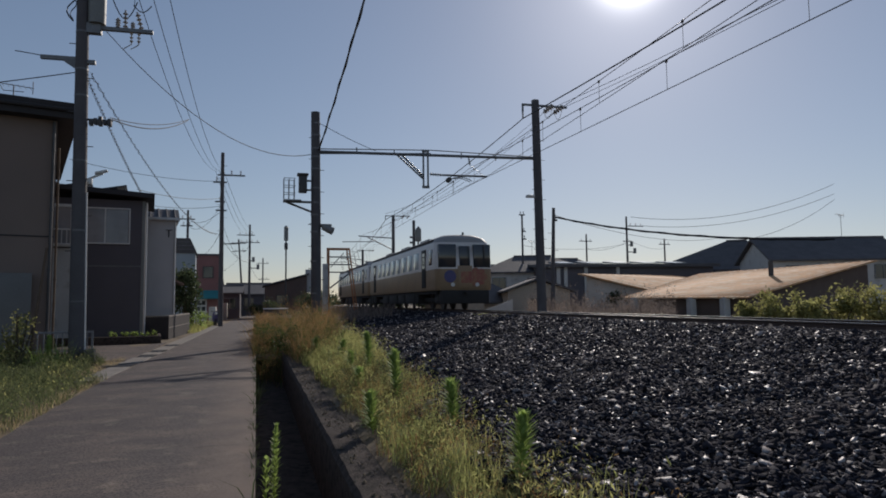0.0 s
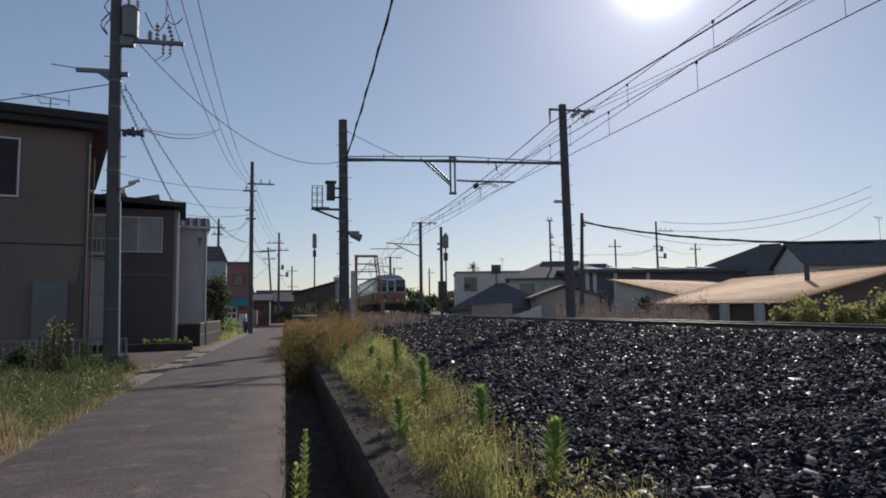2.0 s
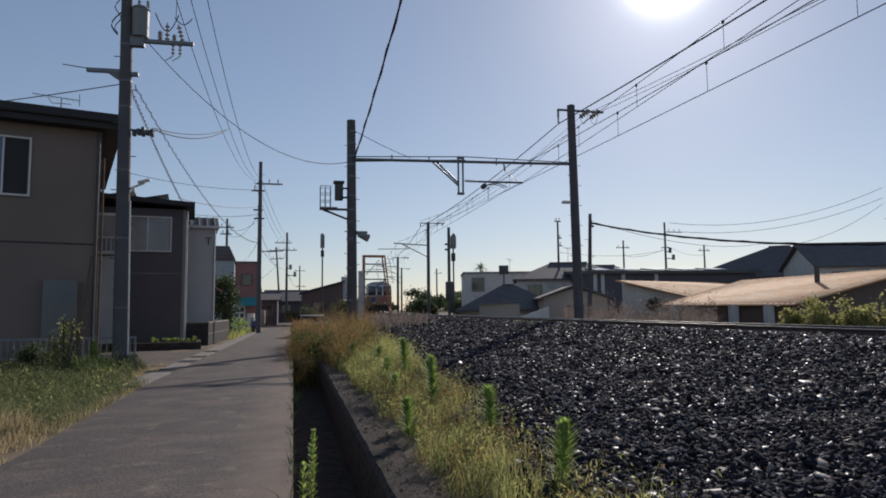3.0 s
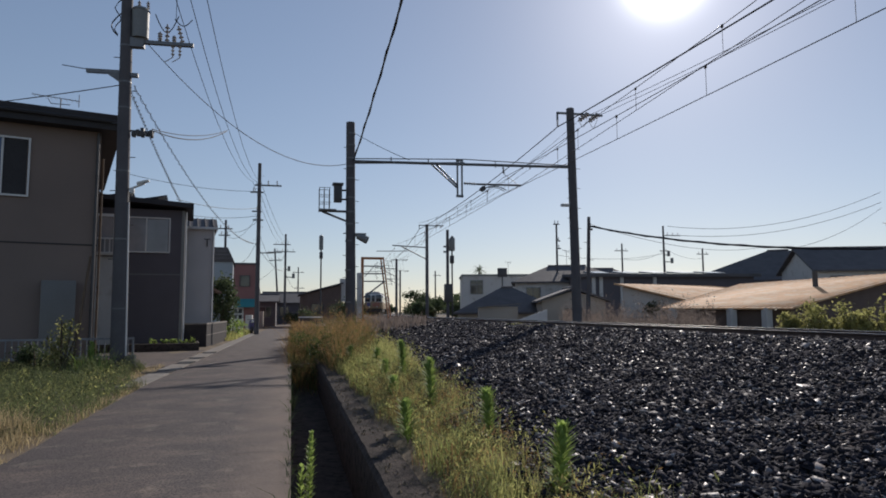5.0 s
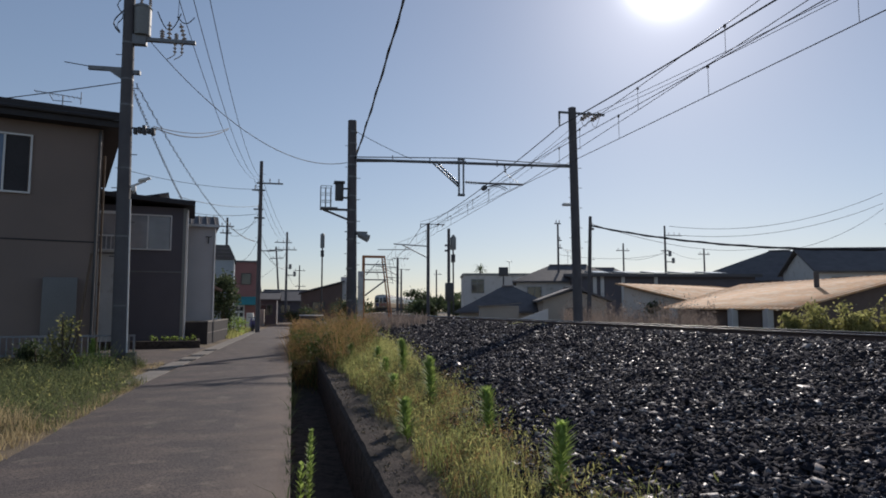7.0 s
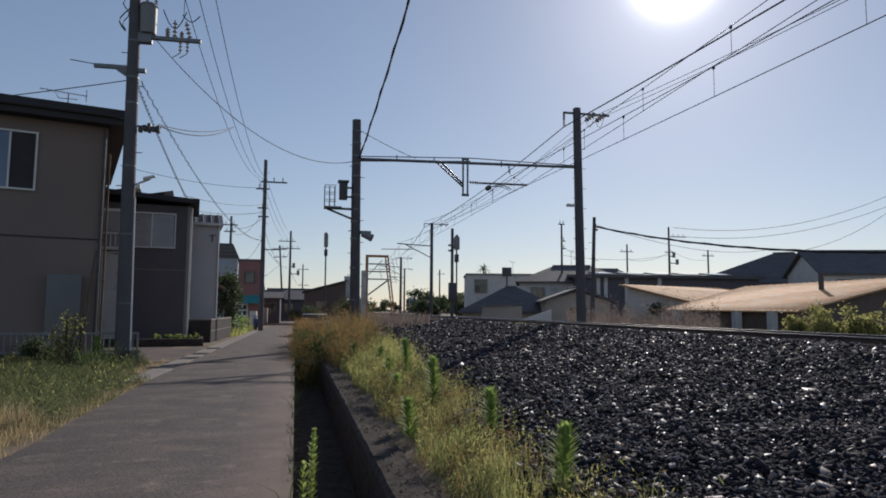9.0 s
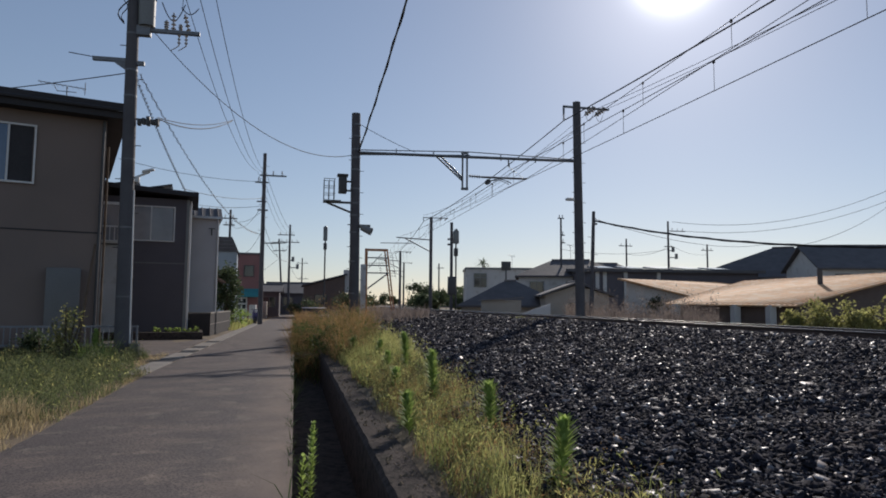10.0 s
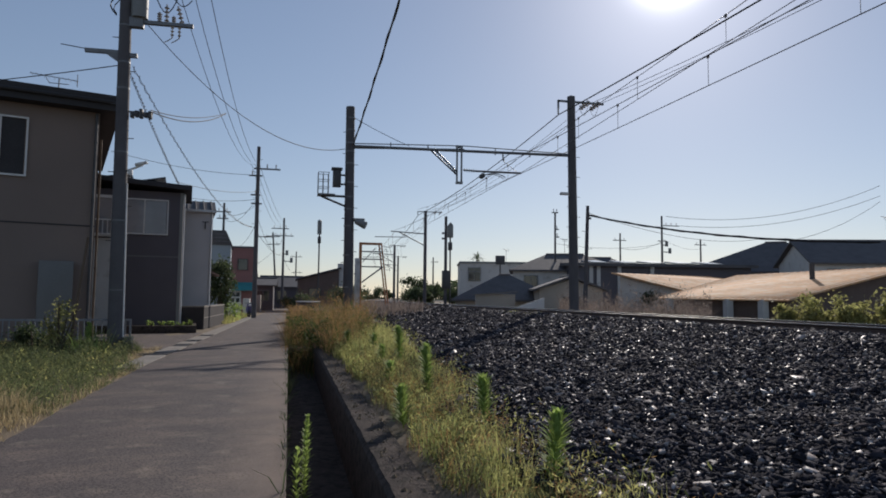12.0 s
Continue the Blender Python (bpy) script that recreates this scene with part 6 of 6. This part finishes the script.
def leaf_litter(name, label, material, x0, x1, y0, y1, dens, top, size, seed, keep):
    """Small leaves at all heights of a low growth."""
    rng = np.random.default_rng(seed)
    n = int((x1 - x0) * (y1 - y0) * dens)
    x, y = rng.uniform(x0, x1, n), rng.uniform(y0, y1, n)
    k = keep(x, y, rng)
    x, y = x[k], y[k]
    n = len(x)
    lump = np.array([noise.noise((a * 2.2, b * 2.2, seed)) for a, b in zip(x, y)])
    z = np.array([max(land_z(a, b), bed_z(a) if 2.0 < a < 12.6 and b < 60 else -9) for a, b in zip(x, y)]) + top * np.clip(0.62 + 1.5 * lump, 0.12, 1.7) * rng.random(n) ** 0.6
    z = np.where((x > 0) & (x < 0.76) & (y > 15), top * rng.random(n) ** 0.6 * 0.9 - 0.5 * (y < 20.5), z)
    p = np.stack([x, y, z], 1)
    u, v = rng.normal(size=(n, 3)), rng.normal(size=(n, 3))
    u[:, 2] = np.abs(u[:, 2]) + 0.3
    u /= np.linalg.norm(u, axis=1)[:, None]
    v -= (v * u).sum(1)[:, None] * u
    v /= np.linalg.norm(v, axis=1)[:, None]
    s = size * rng.uniform(0.5, 1.5, n)[:, None]
    V = np.stack([p - u * s, p + v * s * 0.22, p + u * s, p - v * s * 0.22], 1).reshape(-1, 3)
    T = (np.arange(n)[:, None, None] * 4 + np.array([[0, 1, 2], [0, 2, 3]])[None]).reshape(-1, 3)
    tagged(new(name, tri_mesh(name, V, T, material)), label, "weeds", kind="stuff")


def leaf(bm, base, d, length, width, droop=0.25):
    d = Vector(d).normalized()
    s = d.cross(Vector((0, 0, 1)))
    s = s.normalized() if s.length > 1e-3 else Vector((1, 0, 0))
    p1 = base + d * length * 0.45 + Vector((0, 0, length * 0.08))
    p2 = base + d * length - Vector((0, 0, length * droop))
    v = [bm.verts.new(q) for q in (base, p1 - s * width / 2, p1 + s * width / 2, p2)]
    bm.faces.new((v[0], v[1], v[2]))
    bm.faces.new((v[1], v[3], v[2]))


def tall_weed(x, y, z0, h, seed, label, dens=1.0, reach=0.21):
    rng = random.Random(seed)
    w = thing("horseweed", pose(x, y, z0, rng.uniform(-5, 5), rng.uniform(-5, 5), rng.uniform(0, 360)), label, "weed", group="tall weeds")
    bm = B()
    rod(bm, (0, 0, -0.05), (0, 0, h * 0.97), 0.008, 0.003, 6)
    part("stem", bm, M["weed"], w)
    bm = B()
    n = int(h * 230 * dens)
    for i in range(n):
        t = (i + rng.random()) / n
        z = h * (0.08 + 0.92 * t)
        a = i * 2.4 + rng.uniform(-0.3, 0.3)
        ln = (reach if t < 0.75 else reach - reach * 2.4 * (t - 0.75)) * rng.uniform(0.7, 1.15)
        up = 0.6 + 0.9 * t
        leaf(bm, Vector((0, 0, z)), (math.cos(a), math.sin(a), up), ln, 0.042, 0.16 - 0.14 * t)
    part("foliage", bm, M["weed"], w, smooth=False)


def weeds():
    rows = [(1.87, 4.49, 0.54), (2.01, 6.63, 0.45), (1.82, 8.6, 0.73), (2.07, 12.24, 0.72), (1.51, 16.9, 0.5), (1.26, 7.24, 0.46), (1.71, 12.5, 0.45), (1.5, 9.9, 0.4), (1.9, 15.2, 0.5)]
    for i, (x, y, h) in enumerate(rows):
        tall_weed(x, y, max(land_z(x), bed_z(x) if x > 2 else 0) - 0.02, h, 100 + i, "tall upright green weed with narrow leaves in the grass strip")
    tall_weed(0.2, 7.15, -0.7, 0.93, 131, "green weed growing up out of the ditch", 0.5, 0.12)
    tall_weed(0.12, 6.9, -0.7, 0.66, 132, "green weed growing up out of the ditch", 0.3, 0.14)
    tall_weed(-4.55, 17.0, 0, 0.8, 133, "bright green weed at the foot of the pole")


def bush(name, x, y, z0, w, d, h, leaves, size, seed, label, m="leaves", trunk=0.0, category="bush", core=0.5):
    """Limbs and a ragged crown of single leaves gathered in clumps."""
    rng = np.random.default_rng(seed)
    b = thing(name, pose(x, y, z0), label, category)
    bm = B()
    limbs = 7
    top = trunk + h * 0.45
    if trunk:
        rod(bm, (0, 0, -0.1), (0, 0, top), 0.07 + 0.02 * h, 0.03 + 0.01 * h, 8)
    for i in range(limbs):
        a = i * 2.4
        r = rng.uniform(0.25, 0.42)
        rod(bm, (0, 0, trunk * rng.uniform(0.6, 1.0)), (math.cos(a) * w * r, math.sin(a) * d * r, trunk + h * rng.uniform(0.45, 0.85)), 0.03 + 0.005 * h, 0.01, 5)
    part("trunk" if trunk else "stem", bm, M["bark"], b)
    k = max(10, leaves // 90)
    cen = rng.normal(size=(k, 3))
    cen /= np.linalg.norm(cen, axis=1)[:, None]
    cen *= rng.uniform(core, 0.92, k)[:, None]
    which = rng.integers(0, k, leaves)
    p = cen[which] + rng.normal(0, 0.17, (leaves, 3))
    p = p * np.array([w / 2, d / 2, h / 2]) + np.array([0, 0, trunk + h / 2])
    p[:, 2] = np.maximum(p[:, 2], 0.02)
    u, v = rng.normal(size=(leaves, 3)), rng.normal(size=(leaves, 3))
    u /= np.linalg.norm(u, axis=1)[:, None]
    v -= (v * u).sum(1)[:, None] * u
    v /= np.linalg.norm(v, axis=1)[:, None]
    s = size * rng.uniform(0.6, 1.3, leaves)[:, None]
    V = np.stack([p - u * s, p + v * s * 0.45, p + u * s, p - v * s * 0.45], 1).reshape(-1, 3)
    T = (np.arange(leaves)[:, None, None] * 4 + np.array([[0, 1, 2], [0, 2, 3]])[None]).reshape(-1, 3)
    ob = new("crown", tri_mesh("crown", V, T, M[m]))
    ob.parent = b
    return b


def plants():
    bush("shrub", -5.25, 17.2, 0, 0.85, 0.7, 1.6, 620, 0.045, 31, "leafy garden shrub in front of the fence", "paleleaf", core=0.1)
    bush("shrub", -5.9, 17.6, 0, 1.5, 0.9, 0.8, 1200, 0.05, 32, "dark low shrub at the fence", "leaves", core=0.3)
    bush("tree", -3.85, 40.0, 0, 1.9, 2.2, 2.9, 2600, 0.11, 33, "round dark green garden tree beside the lane", "leaves", trunk=0.9, category="tree")
    b = bush("shrub", -3.4, 41.5, 0, 1.4, 2.2, 1.25, 1300, 0.07, 34, "white-flowered shrub at the edge of the lane", "weed")
    bm, rng = B(), random.Random(35)
    for k in range(26):
        a, z = rng.uniform(0, 6.2832), rng.uniform(0.35, 1.15)
        ball(bm, (0.62 * math.cos(a), 0.95 * math.sin(a), z), rng.uniform(0.04, 0.08), sz=0.6, sub=1)
    part("blossom", bm, M["white"], b, "small white flowers")
    for i in range(5):
        bush("shrub", -5.3 + i * 0.36, 28.1 + 0.05 * i, 0.2, 0.34, 0.34, 0.3, 220, 0.035, 40 + i, "small clipped shrub in the planter", "weed", core=0.3)
    for i, (x, y, w, h) in enumerate([(18.0, 21.0, 1.0, 1.1), (18.6, 20.2, 1.7, 1.5), (18.9, 19.0, 1.6, 1.45), (19.1, 17.8, 1.8, 1.6), (19.7, 16.6, 1.9, 1.7)]):
        bush("shrub", x, y, 0.25, w, w, h, 1500, 0.075, 50 + i, "pale broad-leaved shrub beyond the rails", "paleleaf", core=0.2)
    bush("shrub", 18.7, 31.2, 0.3, 1.9, 1.6, 1.75, 900, 0.09, 60, "dark shrub against the barn roof", "leaves")
    for i, (x, y, w, h) in enumerate([(17.2, 93, 4.6, 3.8), (20.5, 96, 4.0, 2.9), (22.5, 90, 4.0, 2.4), (26, 100, 6, 3.2), (17.4, 88, 3.0, 2.0)]):
        bush("tree", x, y, 0.3, w, w, h, 1500, 0.2, 70 + i, "dark distant tree beside the curve of the line", "leaves", trunk=0.4, category="tree")
    for i, (x, y, w, h) in enumerate([(-8, 104, 6, 4.4), (-1, 112, 7, 4.2), (6, 118, 7, 4.4), (11, 125, 8, 4.0), (24, 118, 7, 4.0), (29, 116, 7, 4.4), (34, 112, 7, 4.2), (40, 118, 8, 4.4)]):
        bush("tree", x, y, 0.0, w, w, h, 1300, 0.3, 80 + i, "dark distant tree behind the low roofs", "leaves", trunk=0.4, category="tree")
    for i, (x, y, w, h) in enumerate([(1.15, 19.2, 1.3, 0.85), (0.75, 21.6, 1.5, 1.0), (1.9, 21.0, 1.4, 0.95), (0.7, 24.4, 1.6, 1.1), (1.9, 24.6, 1.5, 1.1), (0.9, 27.6, 1.6, 1.1)]):
        bush("shrub", x, y, 0.0, w, w, h, 700, 0.05, 110 + i, "rank olive weeds in a ragged clump by the mast", "shrub", core=0.2)
    for i, (x, y, w, h) in enumerate([(15.5, 190, 6, 3.4), (19.5, 196, 7, 4.2), (23.5, 190, 6, 4.4), (27.5, 194, 6, 3.6), (11.0, 192, 7, 4.4)]):
        bush("tree", x, y, 0.0, w, w, h, 900, 0.35, 120 + i, "low distant tree beyond the curve of the line", "leaves", trunk=0.4, category="tree")
    for i, (x, y, w, h) in enumerate([(1.5, 58, 2.8, 2.0), (4.2, 57, 1.9, 2.7), (0.2, 66, 2.2, 1.5)]):
        bush("shrub", x, y, 0.0, w, w, h, 1100, 0.1, 130 + i, "dark overgrown shrub before the boarded house", "leaves", core=0.2)
    # palm behind the white building
    p = thing("palm_tree", pose(22.7, 78.5, 0), "spiky palm rising behind the white building", "tree")
    bm = B()
    rod(bm, (0, 0, 0), (0, 0, 6.3), 0.16, 0.12, 8)
    part("trunk", bm, M["bark"], p)
    bm = B()
    rng = random.Random(5)
    for i in range(34):
        a, e = i * 2.4, rng.uniform(-0.1, 1.1)
        d = Vector((math.cos(a) * math.cos(e), math.sin(a) * math.cos(e), math.sin(e)))
        leaf(bm, Vector((0, 0, 6.3)), d, rng.uniform(1.1, 1.75), 0.15, 0.25)
    part("fronds", bm, M["leaves"], p, smooth=False)


grasses()
behind()
leaf_litter("strip_weeds", "fine pale green weeds filling the grass strip", M["grass"], 1.0, 3.4, 2.6, 11, 1700, 0.34, 0.019, 91, strip_keep)
leaf_litter("strip_weeds", "fine pale green weeds farther along the strip", M["grass"], 1.0, 4.4, 11, 22, 700, 0.42, 0.03, 92, strip_keep)
# Darker leaves low down put the strip's inner shade into their colour.
leaf_litter("strip_low_weeds", "green weed leaves low in the strip, darker to paint its shade", M["greengrass"], 1.0, 3.4, 2.6, 14, 1100, 0.26, 0.022, 98, strip_keep)
field("pole_tuft", "tall bright green grass at the foot of the pole", M["weed"], -5.0, -4.15, 16.3, 17.3, 260, 0.62, 0.018, 99, None, lean=0.6)
leaf_litter("strip_seed_heads", "dry seed heads among the strip weeds", M["drygrass"], 1.0, 3.4, 2.6, 14, 900, 0.36, 0.014, 93, strip_keep)
leaf_litter("mast_weed_leaves", "golden brown leaves of the tall weeds", M["drygrass"], -0.3, 4.2, 15.5, 33, 620, 1.25, 0.026, 94, clump_keep)
leaf_litter("mast_weed_leaves", "olive leaves among the tall weeds", M["shrub"], -0.3, 4.2, 15.5, 33, 900, 0.85, 0.034, 96, clump_keep)
leaf_litter("brush_leaves", "dry grey-brown leaves and seed heads of the brush", M["brush"], 12.9, 18.5, 14, 42, 260, 1.3, 0.05, 97, lambda x, y, r: (x > 0.43 * y) & (x < 0.71 * y))
leaf_litter("verge_weeds", "small green weed leaves on the verge", M["greengrass"], -9.5, -2.7, 4.5, 18.9, 2300, 0.38, 0.024, 95, verge_green)
leaf_litter("verge_bright_weeds", "brighter weed leaves among the verge grass", M["grass"], -9.5, -2.7, 6, 18.9, 150, 0.42, 0.028, 88, verge_green)
field("verge_straw_tuft", "bleached straw tuft at the edge of the verge", M["straw"], -4.4, -3.05, 7.9, 9.9, 700, 0.36, 0.006, 89, None, lean=0.6)
field("ditch_edge_grass", "dark blades hanging over the crumbling road edge", M["leaves"], -0.02, 0.07, 3, 20, 1000, 0.22, 0.009, 90, lambda x, y, r: np.sin(y * 2.9) + np.sin(y * 6.1 + 1) + np.sin(y * 17) > 0.1, lean=1.1)
weeds()
plants()


# ---- small things ----
def fence():
    f = thing("garden_fence", pose(-4.05, 18.95, 0, 0, 0, 6), "pale metal garden fence on a low dark wall", "fence")
    bm = B()
    box(bm, -9.0, 0, -0.06, 0.06, -0.05, 0.3)
    part("base_wall", bm, M["oldconcrete"], f, smooth=False)
    bm = B()
    box(bm, -9.0, 0, -0.02, 0.02, 0.81, 0.86)
    part("top_rail", bm, M["fencepaint"], f, smooth=False)
    bm = B()
    box(bm, -9.0, 0, -0.018, 0.018, 0.34, 0.38)
    part("bottom_rail", bm, M["fencepaint"], f, smooth=False)
    bm = B()
    box(bm, -0.012, 0.012, -0.012, 0.012, 0.38, 0.81)
    me = mesh_of(bm, "baluster", M["fencepaint"])
    bm = B()
    box(bm, -0.025, 0.025, -0.025, 0.025, 0.3, 0.86)
    me2 = mesh_of(bm, "post", M["fencepaint"])
    for i in range(64):
        ob = new("baluster", me)
        ob.parent = f
        ob.location.x = -0.14 - i * 0.14
    for i in range(6):
        ob = new("post", me2)
        ob.parent = f
        ob.location.x = -0.026 - i * 1.79


def parked_car(x, y):
    """A low saloon seen from behind over the weeds."""
    c = thing("car", pose(x, y, land_z(x), 0, 0, -4), "low dark saloon car parked behind the weeds", "car")
    bm = B()
    prism(bm, [(0.0, 0.28), (4.1, 0.28), (4.15, 0.6), (3.9, 0.74), (2.9, 0.8), (0.5, 0.84), (0.02, 0.78)], -0.8, 0.8, "x")
    bmesh.ops.bevel(bm, geom=list(bm.edges), offset=0.05, segments=2, profile=0.5, affect="EDGES")
    part("body", bm, M["darkcar"], c)
    bm = B()
    prism(bm, [(0.45, 0.82), (3.0, 0.8), (2.3, 1.19), (1.05, 1.21)], -0.66, 0.66, "x")
    part("cabin", bm, M["fascia"], c, "dark window glass", smooth=False)
    # Roof colour is paler than the body to stand in for its sunlit line.
    bm = B()
    prism(bm, [(0.9, 1.18), (2.4, 1.17), (2.2, 1.235), (1.1, 1.25)], -0.66, 0.66, "x")
    bmesh.ops.bevel(bm, geom=list(bm.edges), offset=0.015, segments=2, profile=0.5, affect="EDGES")
    part("roof", bm, M["carroof"], c, "glossy roof, paler than the body for its sunlit line")
    for sx in (-0.64, 0.64):
        bm = B()
        box(bm, sx - 0.13, sx + 0.13, -0.02, 0.06, 0.58, 0.72, 0.015)
        part("tail_light", bm, M["redpaint"], c, "red tail light")
    for sx in (-0.72, 0.72):
        for wy in (0.75, 3.3):
            bm = B()
            rod(bm, (sx - 0.09, wy, 0.29), (sx + 0.09, wy, 0.29), 0.29, n=18)
            w = part("wheel", bm, M["black"], c)
            bm = B()
            rod(bm, (sx - 0.1, wy, 0.29), (sx + 0.1, wy, 0.29), 0.18, n=14)
            part("rim", bm, M["steel"], w)
    bm = B()
    box(bm, -0.78, 0.78, -0.08, 0.1, 0.3, 0.5, 0.04)
    part("bumper", bm, M["darksteel"], c)


def odds():
    bm = B()
    rod(bm, (-5.1, 17.4, -0.1), (-4.86, 17.7, 2.9), 0.035, 0.03, 8)
    solo("garden_stake", bm, M["wood"], "leaning bare wooden stake in the verge", "stake")
    bm = B()
    box(bm, -4.12, -3.9, 18.3, 18.55, -0.02, 0.42, 0.02)
    solo("meter_box", bm, M["darksteel"], "small dark box at the foot of the pole", "box")
    parked_car(0.98, 37.0)
    # parked scooter near the second pole
    s = thing("motor_scooter", pose(-2.75, 49.0, 0.0, 0, 0, 8), "dark motor scooter parked at the side of the lane", "scooter")
    for y in (-0.6, 0.6):
        bm = B()
        rod(bm, (-0.05, y, 0.25), (0.05, y, 0.25), 0.25, n=16)
        part("wheel", bm, M["black"], s)
    bm = B()
    box(bm, -0.16, 0.16, 0.05, 0.75, 0.35, 0.72, 0.06)
    box(bm, -0.18, 0.18, -0.55, -0.35, 0.35, 0.95, 0.05)
    box(bm, -0.15, 0.15, -0.4, 0.2, 0.28, 0.38, 0.03)
    part("body", bm, M["bluepaint"], s)
    bm = B()
    rod(bm, (-0.33, -0.4, 1.0), (0.33, -0.4, 1.0), 0.02, n=6)
    rod(bm, (0, -0.6, 0.3), (0, -0.4, 1.0), 0.03, n=6)
    part("handlebar", bm, M["darksteel"], s)
    bm = B()
    ball(bm, (0, -0.6, 0.85), 0.09)
    part("headlamp", bm, M["white"], s)
    bm = B()
    box(bm, -0.14, 0.14, 0.0, 0.7, 0.72, 0.8, 0.03)
    part("seat", bm, M["black"], s)
    # kerbside block walls and gate posts beyond the grey house
    for x, y, w, h, m in [(-3.0, 54.0, 0.5, 1.3, "whitewall"), (-2.75, 56.0, 0.4, 1.0, "grey"), (-2.6, 65.0, 0.6, 1.6, "beigewall")]:
        bm = B()
        box(bm, x - w, x, y, y + 1.2, -0.05, h, 0.02)
        solo("gate_post", bm, M[m], "pale plastered gate post beside the lane", "gate post")


fence()
odds()

motions()
